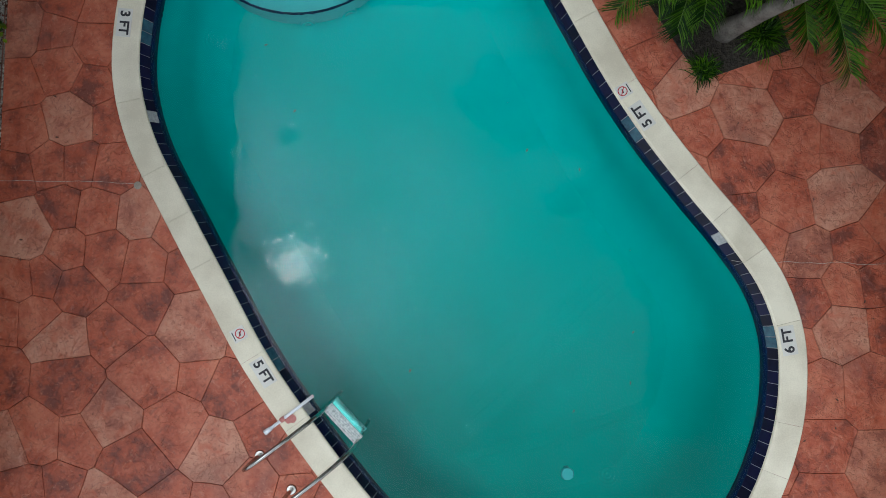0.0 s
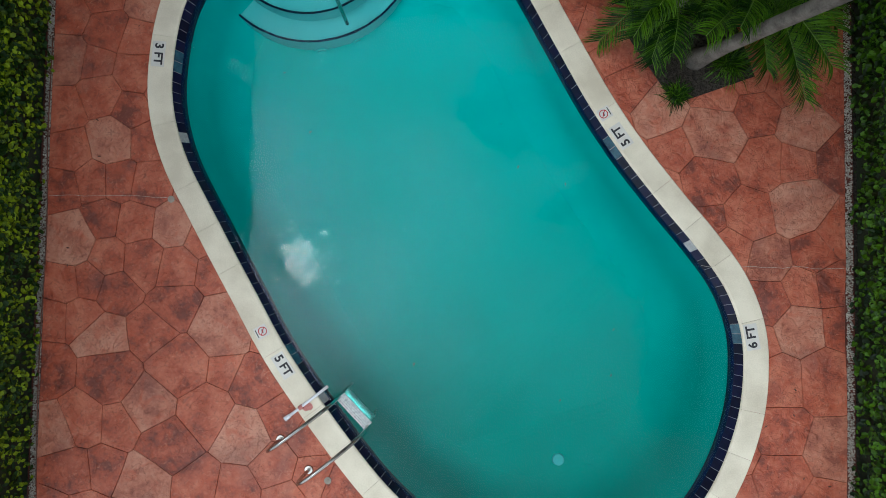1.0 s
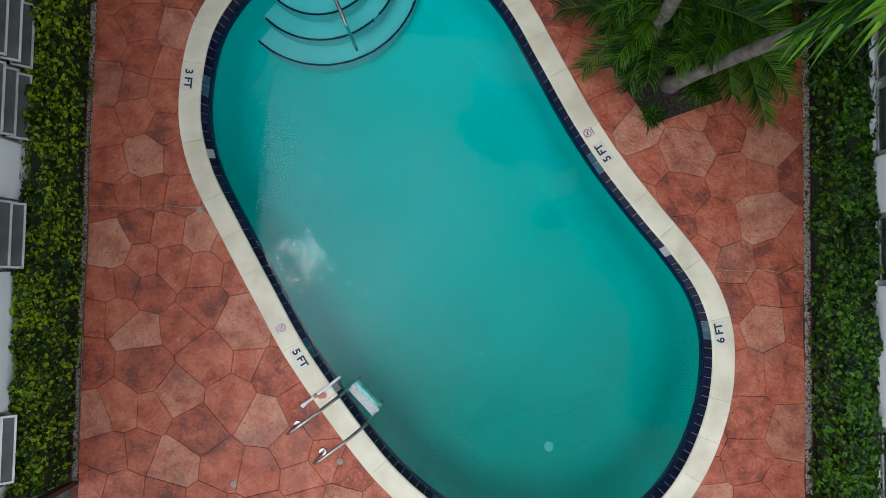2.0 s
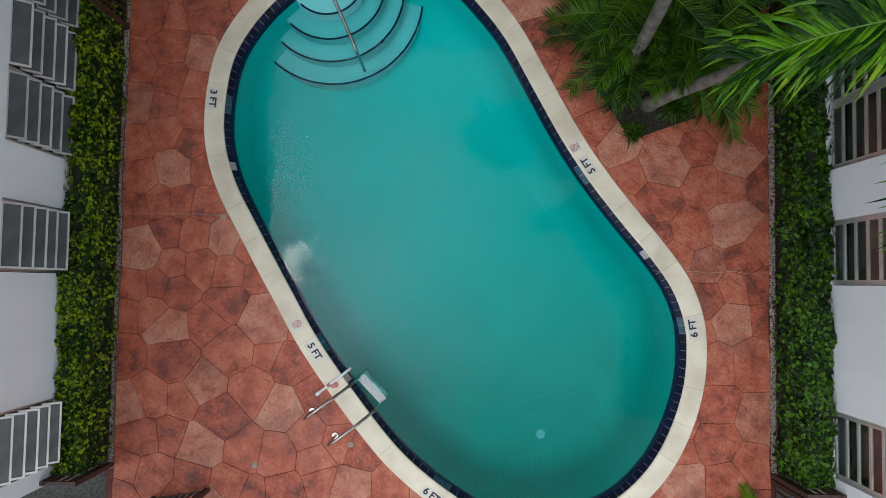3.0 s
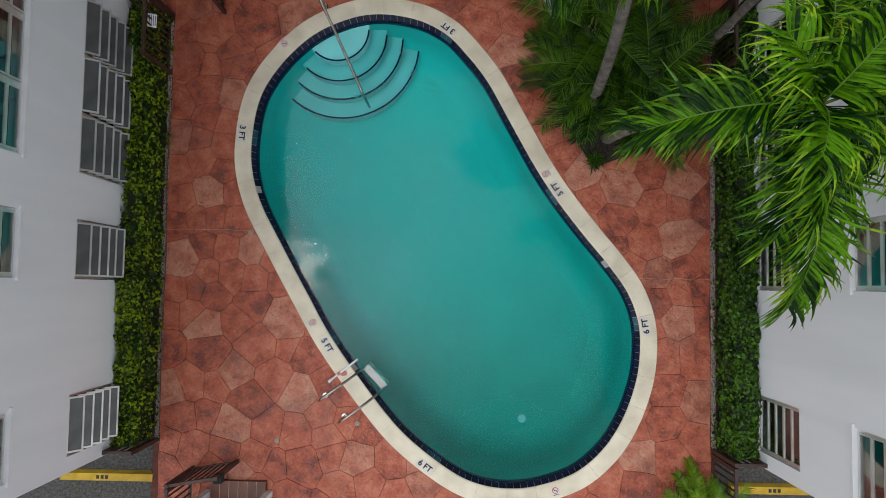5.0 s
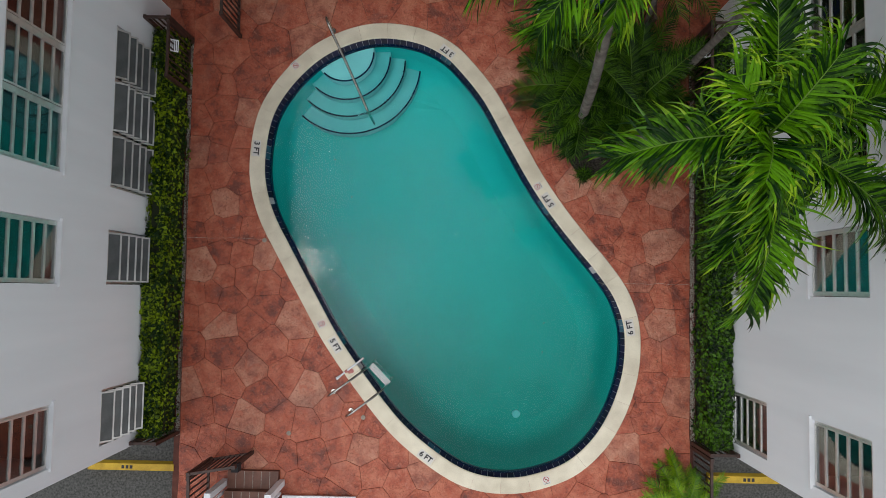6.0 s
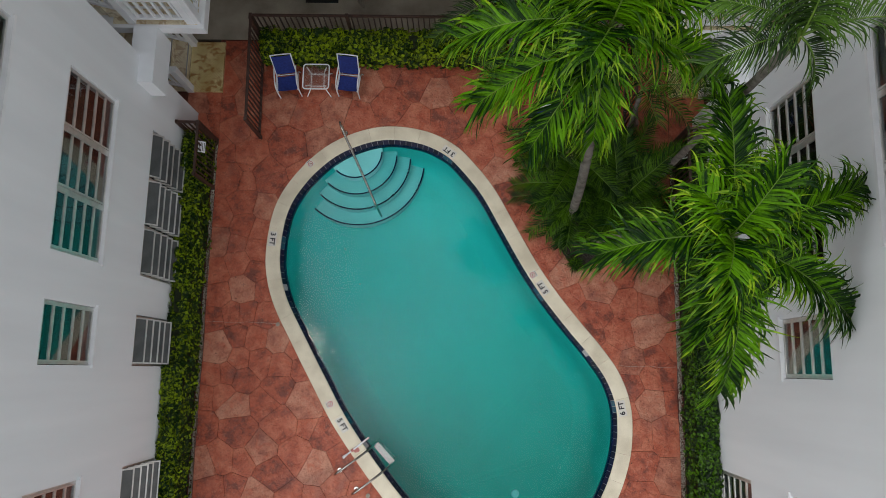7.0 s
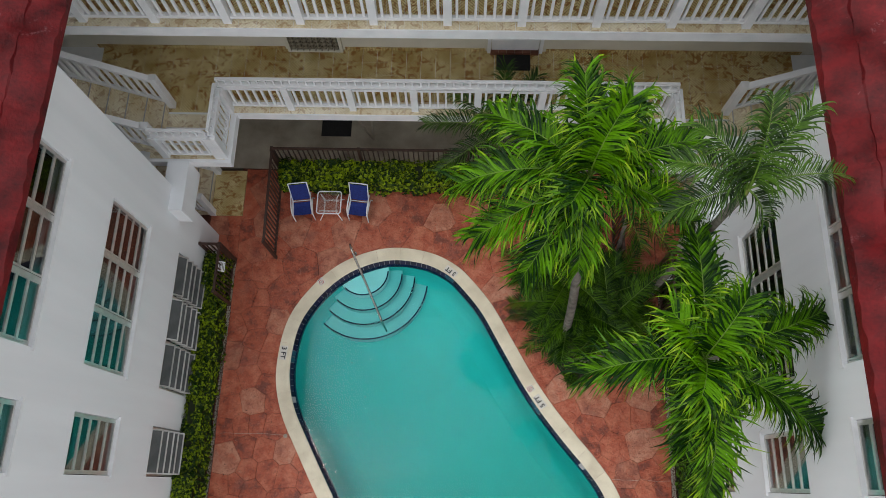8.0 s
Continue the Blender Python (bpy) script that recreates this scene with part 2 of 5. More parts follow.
def water_material():
    m = bpy.data.materials.new("rippled_pool_water")
    m.use_nodes = True
    n, l = m.node_tree.nodes, m.node_tree.links
    b = n["Principled BSDF"]
    b.inputs["Base Color"].default_value = (0.22, 0.955, 0.93, 1)
    b.inputs["Roughness"].default_value = 0.0
    b.inputs["IOR"].default_value = 1.225
    b.inputs["Transmission Weight"].default_value = 1.0
    co = n.new("ShaderNodeTexCoord")
    soft = n.new("ShaderNodeTexNoise")
    soft.inputs["Scale"].default_value, soft.inputs["Detail"].default_value = 5.0, 3
    l.new(co.outputs["Object"], soft.inputs["Vector"])
    vor = n.new("ShaderNodeTexVoronoi")
    vor.inputs["Scale"].default_value = 2.1
    l.new(co.outputs["Object"], vor.inputs["Vector"])

    def calc(op, a, c):
        q = n.new("ShaderNodeMath")
        q.operation = op
        for k, v in enumerate((a, c)):
            if isinstance(v, (int, float)):
                q.inputs[k].default_value = v
            elif v is not None:
                l.new(v, q.inputs[k])
        return q.outputs[0]

    d = vor.outputs["Distance"]
    wave = calc("SINE", calc("MULTIPLY", d, 80.0), None)
    fall = calc("MAXIMUM", calc("SUBTRACT", 1.0, calc("MULTIPLY", d, 2.6)), 0.0)
    sep = n.new("ShaderNodeSeparateColor")
    l.new(vor.outputs["Color"], sep.inputs[0])
    ring = calc("MULTIPLY", calc("MULTIPLY", wave, fall), calc("GREATER_THAN", sep.outputs[0], 0.55))
    height = calc("ADD", calc("MULTIPLY", ring, 0.0035), calc("MULTIPLY", soft.outputs["Fac"], 0.006))
    bp = n.new("ShaderNodeBump")
    bp.inputs["Strength"].default_value, bp.inputs["Distance"].default_value = 0.6, 1.0
    l.new(height, bp.inputs["Height"])
    l.new(bp.outputs["Normal"], b.inputs["Normal"])
    return m


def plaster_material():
    """Pool plaster with the water's absorption put into its colour, deeper teal towards the deep end."""
    m = material("water_tinted_pool_plaster", (0.3, 0.5, 0.5), (0.4, 0.6, 0.6), 0.8, 0.6, 20, 0.1)
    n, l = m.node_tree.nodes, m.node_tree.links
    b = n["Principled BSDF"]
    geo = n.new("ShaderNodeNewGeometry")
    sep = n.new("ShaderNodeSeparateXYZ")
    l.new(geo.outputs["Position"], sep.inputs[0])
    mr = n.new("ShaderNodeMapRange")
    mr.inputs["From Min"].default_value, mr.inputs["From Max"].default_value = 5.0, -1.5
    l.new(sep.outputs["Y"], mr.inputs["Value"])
    # teal ramp along y stands in for light absorbed by deeper water
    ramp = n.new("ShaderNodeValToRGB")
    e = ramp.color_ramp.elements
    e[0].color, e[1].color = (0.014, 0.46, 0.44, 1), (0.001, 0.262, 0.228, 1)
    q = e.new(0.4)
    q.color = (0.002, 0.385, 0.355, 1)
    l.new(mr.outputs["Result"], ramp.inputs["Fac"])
    old = [x for x in n if x.bl_idname == "ShaderNodeTexNoise"][0]
    mul = n.new("ShaderNodeMix")
    mul.data_type, mul.blend_type = "RGBA", "MULTIPLY"
    mul.inputs["Factor"].default_value = 0.25
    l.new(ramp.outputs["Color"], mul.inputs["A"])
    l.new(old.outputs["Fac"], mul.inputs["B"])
    spot = n.new("ShaderNodeTexNoise")
    spot.inputs["Scale"].default_value, spot.inputs["Detail"].default_value = 1.2, 8
    l.new(geo.outputs["Position"], spot.inputs["Vector"])
    sr = n.new("ShaderNodeMapRange")
    sr.inputs["From Min"].default_value, sr.inputs["From Max"].default_value = 0.48, 0.64
    sr.inputs["To Max"].default_value = 0.30
    l.new(spot.outputs["Fac"], sr.inputs["Value"])
    dirt = n.new("ShaderNodeMix")
    dirt.data_type = "RGBA"
    dirt.inputs["B"].default_value = (0.003, 0.27, 0.235, 1)
    l.new(mul.outputs["Result"], dirt.inputs["A"])
    l.new(sr.outputs["Result"], dirt.inputs["Factor"])
    l.new(dirt.outputs["Result"], b.inputs["Base Color"])
    return m


def glass_material(name="window_glass", rough=0.02, tint=(0.75, 0.8, 0.8)):
    m = bpy.data.materials.new(name)
    m.use_nodes = True
    b = m.node_tree.nodes["Principled BSDF"]
    b.inputs["Base Color"].default_value = (*tint, 1)
    b.inputs["Roughness"].default_value = rough
    b.inputs["IOR"].default_value = 1.55
    b.inputs["Transmission Weight"].default_value = 1.0
    return m


def floor_tile_material(name, rust, groove_depth, tones):
    """Relief tile with nested chevron ribs, cream under flakes of rust stain."""
    m = material(name, *tones, 0.55, 2.4, 30, 0.2)
    n, l = m.node_tree.nodes, m.node_tree.links
    b = n["Principled BSDF"]
    geo = n.new("ShaderNodeNewGeometry")
    for q in [x for x in n if x.bl_idname == "ShaderNodeTexNoise"]:
        l.new(geo.outputs["Position"], q.inputs["Vector"])
    sep = n.new("ShaderNodeSeparateXYZ")
    l.new(geo.outputs["Position"], sep.inputs[0])

    def calc(op, a, c):
        q = n.new("ShaderNodeMath")
        q.operation = op
        for k, v in enumerate((a, c)):
            if isinstance(v, (int, float)):
                q.inputs[k].default_value = v
            else:
                l.new(v, q.inputs[k])
        return q.outputs[0]

    fold = calc("ADD", calc("PINGPONG", calc("ADD", sep.outputs[0], 6.9), 0.292), calc("PINGPONG", calc("SUBTRACT", sep.outputs[1], 7.22), 0.292))
    wave = calc("PINGPONG", fold, 0.029)
    groove = calc("LESS_THAN", wave, 0.010)
    flake = n.new("ShaderNodeTexNoise")
    flake.inputs["Scale"].default_value, flake.inputs["Detail"].default_value, flake.inputs["Distortion"].default_value = 7.5, 4, 1.2
    l.new(geo.outputs["Position"], flake.inputs["Vector"])
    stain = n.new("ShaderNodeMapRange")
    stain.inputs["From Min"].default_value, stain.inputs["From Max"].default_value = 0.53, 0.60
    stain.inputs["To Max"].default_value = rust
    l.new(flake.outputs["Fac"], stain.inputs["Value"])
    ramp = [x for x in n if x.bl_idname == "ShaderNodeValToRGB"][0]
    last = ramp.outputs["Color"]
    for fac, colour in ((stain.outputs[0], (0.32, 0.125, 0.010)), (calc("MULTIPLY", groove, groove_depth), (0.20, 0.115, 0.035))):
        mix = n.new("ShaderNodeMix")
        mix.data_type = "RGBA"
        l.new(fac, mix.inputs[0])
        l.new(last, mix.inputs[6])
        mix.inputs[7].default_value = (*colour, 1)
        last = mix.outputs[2]
    l.new(last, b.inputs["Base Color"])
    bp = n.new("ShaderNodeBump")
    bp.inputs["Strength"].default_value, bp.inputs["Distance"].default_value = 0.7, 0.3
    l.new(wave, bp.inputs["Height"])
    l.new(bp.outputs["Normal"], b.inputs["Normal"])
    return m


M_TILE = floor_tile_material("rust_stained_chevron_tile", 0.85, 0.5, ((0.46, 0.32, 0.10), (0.82, 0.71, 0.40)))
M_EDGE = floor_tile_material("rain_washed_cream_tile", 0.42, 0.10, ((0.66, 0.56, 0.36), (0.90, 0.84, 0.68)))
# step colours hold the water's tint: teal when deep, paler on the shelf
M_STEP = material("water_tinted_step_plaster", (0.20, 0.37, 0.385), (0.25, 0.43, 0.445), 0.8, 2, 30, 0.1)
M_SHELF = material("shallow_water_shelf_plaster", (0.58, 0.54, 0.57), (0.68, 0.63, 0.66), 0.8, 2, 30, 0.1)
M_PLATE = material("pale_marker_tile", (0.62, 0.6, 0.55), (0.72, 0.7, 0.64), 0.5, 6, 60, 0.1)
M_AQUA = material("aqua_marker_tile", (0.012, 0.05, 0.09), (0.03, 0.12, 0.17), 0.25, 12, 60, 0.1)
M_FROST = glass_material("frosted_tabletop_glass", 0.22, (0.92, 0.92, 0.9))
M_OBSCURE = material("grey_obscure_glass", (0.10, 0.11, 0.112), (0.16, 0.17, 0.172), 0.18, 5, 60, 0.05)
M_OBSCURE.node_tree.nodes["Principled BSDF"].inputs["Transmission Weight"].default_value = 0.35
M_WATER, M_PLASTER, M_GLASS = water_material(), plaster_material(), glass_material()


# ---- mesh helpers ----
def box(bm, x0, x1, y0, y1, z0, z1):
    v = [bm.verts.new((x, y, z)) for z in (z0, z1) for y in (y0, y1) for x in (x0, x1)]
    for q in ((0, 2, 3, 1), (4, 5, 7, 6), (0, 1, 5, 4), (2, 6, 7, 3), (0, 4, 6, 2), (1, 3, 7, 5)):
        bm.faces.new([v[i] for i in q])
    return v


def beam(bm, a, b, w, h, up=(0, 0, 1)):
    """A bar of w by h along a to b."""
    a, b = Vector(a), Vector(b)
    d = (b - a).normalized()
    side = d.cross(Vector(up))
    side = side.normalized() if side.length > 1e-4 else Vector((1, 0, 0))
    top = side.cross(d)
    v = [bm.verts.new(p + side * (sx * w / 2) + top * (sz * h / 2)) for p in (a, b) for sx, sz in ((-1, -1), (1, -1), (1, 1), (-1, 1))]
    for q in ((3, 2, 1, 0), (4, 5, 6, 7), (0, 1, 5, 4), (1, 2, 6, 5), (2, 3, 7, 6), (3, 0, 4, 7)):
        bm.faces.new([v[i] for i in q])


def tube(bm, pts, radii, n=8, cap=True):
    pts = [Vector(p) for p in pts]
    if isinstance(radii, (int, float)):
        radii = [radii] * len(pts)
    rings, side = [], None
    for i, p in enumerate(pts):
        d = (pts[min(i + 1, len(pts) - 1)] - pts[max(i - 1, 0)]).normalized()
        if side is None:
            side = d.cross(Vector((0, 0, 1)))
            side = side.normalized() if side.length > 1e-3 else Vector((1, 0, 0))
        side = (side - d * side.dot(d)).normalized()
        other = d.cross(side)
        rings.append([bm.verts.new(p + (side * math.cos(2 * math.pi * k / n) + other * math.sin(2 * math.pi * k / n)) * radii[i]) for k in range(n)])
    for r, s in zip(rings, rings[1:]):
        for k in range(n):
            bm.faces.new((r[k], r[(k + 1) % n], s[(k + 1) % n], s[k])).smooth = True
    if cap:
        bm.faces.new(rings[0][::-1])
        bm.faces.new(rings[-1])


def arc(pts, steps=5):
    """A polyline rounded by Catmull-Rom."""
    pts = [Vector(p) for p in pts]
    q = [pts[0] * 2 - pts[1], *pts, pts[-1] * 2 - pts[-2]]
    out = []
    for i in range(1, len(q) - 2):
        for k in range(steps):
            t = k / steps
            a, b, c, d = q[i - 1:i + 3]
            out.append(0.5 * ((2 * b) + (c - a) * t + (2 * a - 5 * b + 4 * c - d) * t * t + (3 * b - a - 3 * c + d) * t ** 3))
    return out + [pts[-1]]


def mesh_of(name, bm, mat):
    bmesh.ops.recalc_face_normals(bm, faces=bm.faces)
    me = bpy.data.meshes.new(name)
    bm.to_mesh(me)
    bm.free()
    me.materials.append(mat)
    return me


def part(name, bm, mat, parent=None, label=""):
    ob = new(name, mesh_of(name, bm, mat))
    if parent:
        ob.parent = parent
    if label:
        ob["label"] = label
    return ob


def structure(name, bm, mat, label=""):
    return tagged(part(name, bm, mat), label, "", "", "structure")


def holder(name, label, category, at=(0, 0, 0), group=""):
    ob = new(name)
    ob.location = at
    ob.empty_display_size = 0.1
    return tagged(ob, label, category, group)


# ---- plan ----
XW, XE = -5.06, 5.15          # inner faces of the west and east walls
BW, BE = -4.60, 4.66          # edges of the deck along the hedges
YS, YN = -2.28, 5.65          # ends of both side buildings
L2, L3, TOP = 2.74, 5.48, 7.75
FRONT, BACK = 7.2, 8.68       # edge and rear wall of the galleries

# pool outline: outer edge of the coping, a closed smooth curve through a few stations
STATIONS = [(-0.96, 5.42), (-0.27, 5.31), (0.28, 5.04), (0.66, 4.68), (1.09, 4.14), (1.50, 3.42), (1.93, 2.66), (2.33, 2.06), (2.80, 1.46), (3.17, 1.02),
            (3.52, 0.52), (3.72, 0.0), (3.77, -0.52), (3.70, -1.15), (3.46, -1.84), (3.09, -2.42), (2.55, -2.88), (1.84, -3.14), (1.26, -3.20), (0.70, -3.12),
            (0.17, -2.88), (-0.54, -2.36), (-1.10, -1.77), (-1.92, -0.68), (-2.41, 0.15), (-2.87, 0.97), (-3.26, 1.71), (-3.45, 2.38), (-3.46, 3.02),
            (-3.35, 3.66), (-3.11, 4.16), (-2.72, 4.65), (-2.22, 5.06), (-1.57, 5.34)]


def closed_curve(p, count):
    """Evenly spaced points of the closed Catmull-Rom curve through p."""
    p = [Vector((*q, 0)) for q in p]
    k, dense = len(p), []
    for i in range(k):
        a, b, c, d = (p[(i + j) % k] for j in (-1, 0, 1, 2))
        for s in range(24):
            t = s / 24
            dense.append(0.5 * ((2 * b) + (c - a) * t + (2 * a - 5 * b + 4 * c - d) * t * t + (3 * b - a - 3 * c + d) * t ** 3))
    run = [0.0]
    for a, b in zip(dense, dense[1:] + dense[:1]):
        run.append(run[-1] + (b - a).length)
    dense.append(dense[0])
    out, j = [], 0
    for i in range(count):
        want = run[-1] * i / count
        while run[j + 1] < want:
            j += 1
        out.append(dense[j].lerp(dense[j + 1], (want - run[j]) / max(run[j + 1] - run[j], 1e-6)))
    return out


N_RIM = 176
RIM = closed_curve(STATIONS, N_RIM)
INWARD = []
for i in range(N_RIM):
    t = (RIM[(i + 1) % N_RIM] - RIM[i - 1]).normalized()
    INWARD.append(Vector((t.y, -t.x, 0)))


def ring(off, z):
    return [RIM[i] + INWARD[i] * off + Vector((0, 0, z)) for i in range(N_RIM)]


def inside(x, y, loop):
    hit = False
    for a, b in zip(loop, loop[1:] + loop[:1]):
        if (a.y > y) != (b.y > y) and x < (b.x - a.x) * (y - a.y) / (b.y - a.y) + a.x:
            hit = not hit
    return hit


def skin(bm, loops):
    rows = [[bm.verts.new(p) for p in lp] for lp in loops]
    for r, s in zip(rows, rows[1:]):
        for i in range(N_RIM):
            bm.faces.new((r[i - 1], r[i], s[i], s[i - 1])).smooth = True
    return rows


def floor_z(y):
    return -0.98 - 0.85 * min(1.0, max(0.0, (4.2 - y) / 5.6))


# pool shell
bm = bmesh.new()
loops = [ring(0.29, -0.20), ring(0.345, -0.32)]
for off, f in ((0.38, 0.55), (0.42, 0.75), (0.55, 0.92), (0.80, 1.0)):
    lp = ring(off, 0)
    for p in lp:
        p.z = floor_z(p.y) * f
    loops.append(lp)
rows = skin(bm, loops)
bmesh.ops.triangle_fill(bm, edges=[e for e in bm.edges if e.is_boundary and all(v in set(rows[-1]) for v in e.verts)], use_beauty=True)
pool = structure("pool_basin", bm, M_PLASTER, "kidney-shaped pool basin, the water's tint put into its plaster colour")

# water
bm = bmesh.new()
bm.faces.new([bm.verts.new(p) for p in ring(0.322, -0.165)])
water = structure("water", bm, M_WATER, "still turquoise pool water dimpled by rain")
water.visible_shadow = False

# waterline tile backing
bm = bmesh.new()
skin(bm, [ring(0.262, -0.03), ring(0.276, -0.03), ring(0.326, -0.16), ring(0.348, -0.26), ring(0.330, -0.28)])
structure("tile_backing", bm, M_TGROUT, "grey grout behind the waterline tiles")
bm = bmesh.new()
skin(bm, [ring(0.326, -0.166), ring(0.334, -0.168), ring(0.356, -0.262), ring(0.345, -0.266)])
structure("submerged_tile_row", bm, M_NAVY, "lower row of navy glazed tile under water")


# ---- large structure ----
# ground sheet with the pool cut out of it
def sheet_with_hole(x0, x1, y0, y1, z, loop):
    bm = bmesh.new()
    outer = [bm.verts.new((x, y, z)) for x, y in ((x0, y0), (x1, y0), (x1, y1), (x0, y1))]
    inner = [bm.verts.new((p.x, p.y, z)) for p in loop]
    edges = [bm.edges.new((a, b)) for r in (outer, inner) for a, b in zip(r, r[1:] + r[:1])]
    bmesh.ops.triangle_fill(bm, edges=edges, use_beauty=True)
    return bm


structure("floor", sheet_with_hole(BW - 0.1, BE + 0.1, -6.0, 7.3, -0.014, ring(0.2, 0)), M_GROUT, "dark red mortar bed under the stamped deck stones")
for nm, x0, x1 in (("planting_bed", XW - 0.1, BW - 0.02), ("planting_bed", BE + 0.02, XE + 0.1)):
    bm = bmesh.new()
    box(bm, x0, x1, YS, YN - 0.5, -0.3, -0.03)
    structure(nm, bm, M_SOIL, "dark soil bed under a hedge")
bm = bmesh.new()
box(bm, -14, 14, 7.3, BACK + 0.1, -0.3, -0.012)
structure("corridor_floor", bm, M_CONC, "stained grey concrete floor of the ground gallery")
bm = bmesh.new()
for x0, x1, y0, y1 in ((-300, BW - 0.14, -300, YS - 0.02), (BE + 0.14, 300, -300, YS - 0.02), (BW - 0.14, BE + 0.14, -300, -6.0)):
    box(bm, x0, x1, y0, y1, -0.6, -0.12)
structure("ground", bm, M_ASPH, "dark weathered asphalt of the car park")
bm = bmesh.new()
for x0, x1 in ((-300, -14), (14, 300)):
    box(bm, x0, x1, 7.3, 300, -0.6, -0.06)
box(bm, -14, 14, BACK + 0.1, 300, -0.6, -0.06)
for x0, x1 in ((-300, XW - 0.2), (XE + 0.2, 300)):
    box(bm, x0, x1, YS, 7.3, -0.6, -0.06)
structure("ground", bm, M_ASPH, "dark ground under and behind the buildings")

# window openings: (y0, y1, columns) and storeys (sill, head)
BAYS = [(1.98, 4.58, 3), (0.45, 1.31, 1), (-2.05, -1.18, 1)]
STOREYS = [(0.68, 2.03), (3.38, 4.77), (6.10, 7.47)]


def holed_wall(x0, x1, ya, yb, za, zb, holes):
    """A wall between x0 and x1 with rectangular holes (y0, y1, z0, z1) through it."""
    ys = sorted({ya, yb, *[h[0] for h in holes], *[h[1] for h in holes]})
    zs = sorted({za, zb, *[h[2] for h in holes], *[h[3] for h in holes]})
    bm = bmesh.new()
    for y0, y1 in zip(ys, ys[1:]):
        for z0, z1 in zip(zs, zs[1:]):
            cy, cz = (y0 + y1) / 2, (z0 + z1) / 2
            if not any(h[0] < cy < h[1] and h[2] < cz < h[3] for h in holes):
                box(bm, x0, x1, y0, y1, z0, z1)
    bmesh.ops.remove_doubles(bm, verts=bm.verts, dist=0.0005)
    bm.verts.index_update()
    twice = {}
    for fc in bm.faces:
        twice.setdefault(tuple(sorted(v.index for v in fc.verts)), []).append(fc)
    bmesh.ops.delete(bm, geom=[fc for g in twice.values() if len(g) > 1 for fc in g], context="FACES_ONLY")
    return bm


HOLES = [(y0, y1, z0, z1) for y0, y1, _ in BAYS for z0, z1 in STOREYS]
structure("wall_west", holed_wall(XW - 0.2, XW, YS, YN, -0.3, TOP, HOLES), M_WALL, "white painted stucco wall of the west building")
structure("wall_east", holed_wall(XE, XE + 0.2, YS, YN, -0.3, TOP, HOLES), M_WALL, "white painted stucco wall of the east building")
for nm, x0, x1 in (("west", XW - 7.0, XW - 0.2), ("east", XE + 0.2, XE + 7.0)):
    bm = bmesh.new()
    box(bm, x0, x1, YS, YS + 0.2, -0.3, TOP)
    structure("wall_south_" + nm, bm, M_WALL, "white stucco end wall")
    bm = bmesh.new()
    box(bm, x0, x1, YN - 0.2, YN, -0.3, TOP)
    structure("wall_north_" + nm, bm, M_WALL, "white stucco end wall beside the stairs")
    bm = bmesh.new()
    outer = x0 if nm == "west" else x1
    box(bm, outer - 0.1, outer + 0.1, YS, YN, -0.3, TOP)
    structure("wall_outer_" + nm, bm, M_WALL, "white stucco outer wall")
    # added dark sheet and floors give the windows their unlit depth
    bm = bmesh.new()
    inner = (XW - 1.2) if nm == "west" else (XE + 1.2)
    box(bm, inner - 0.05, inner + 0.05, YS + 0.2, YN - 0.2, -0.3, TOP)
    structure("partition_" + nm, bm, M_DARKROOM, "added near-black sheet behind the windows, standing in for room gloom")
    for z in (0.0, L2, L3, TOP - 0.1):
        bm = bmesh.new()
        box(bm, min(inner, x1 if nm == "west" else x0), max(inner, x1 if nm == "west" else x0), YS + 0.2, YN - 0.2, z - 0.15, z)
        structure("room_floor_" + nm, bm, M_DARKROOM, "floor slab inside the building, gloom put into its near-black colour")


# roofs of stepped metal tile
def roof(name, edge, sign):
    """Courses parallel to the eave, waved along it; sign: the way in which it climbs."""
    bm = bmesh.new()
    ys = [YS - 0.6 + k * 0.07 for k in range(int((YN + 1.5 - YS + 0.6) / 0.07) + 1)]
    prev = None
    for c in range(11):
        for end in (0, 1):
            run = c * 0.36 + end * 0.36
            row = []
            for y in ys:
                wave = 0.014 * math.sin(2 * math.pi * y / 0.31 + 0.8 * c) + 0.010 * math.sin(y * 7.3 + 2.1 * c) + 0.006 * math.sin(y * 33.0 + c)
                z = 7.80 + run * 0.33 + (0.034 if end == 0 and c else 0.0) + wave
                row.append(bm.verts.new((edge + sign * (run + 0.012 * math.sin(y * 5.1 + 1.7 * c) + 0.006 * math.sin(y * 17.0)), y, z)))
            if prev:
                for i in range(len(ys) - 1):
                    bm.faces.new((prev[i], prev[i + 1], row[i + 1], row[i])).smooth = end == 1
            prev = row
    low = [bm.verts.new((edge, y, 7.68)) for y in ys]
    bm.verts.ensure_lookup_table()
    first = bm.verts[:len(ys)]
    for i in range(len(ys) - 1):
        bm.faces.new((first[i], low[i], low[i + 1], first[i + 1]))
    ob = structure(name, bm, M_ROOF, "red stepped metal-tile roof with a waved eave")
    bm = bmesh.new()
    box(bm, min(edge + sign * 0.14, edge + sign * 4.2), max(edge + sign * 0.14, edge + sign * 4.2), ys[0], ys[-1], 7.62, 7.70)
    structure(name + "_soffit", bm, M_TRIM, "white painted soffit board")
    return ob


roof("roof_west", -4.49, -1)
roof("roof_east", 4.50, 1)


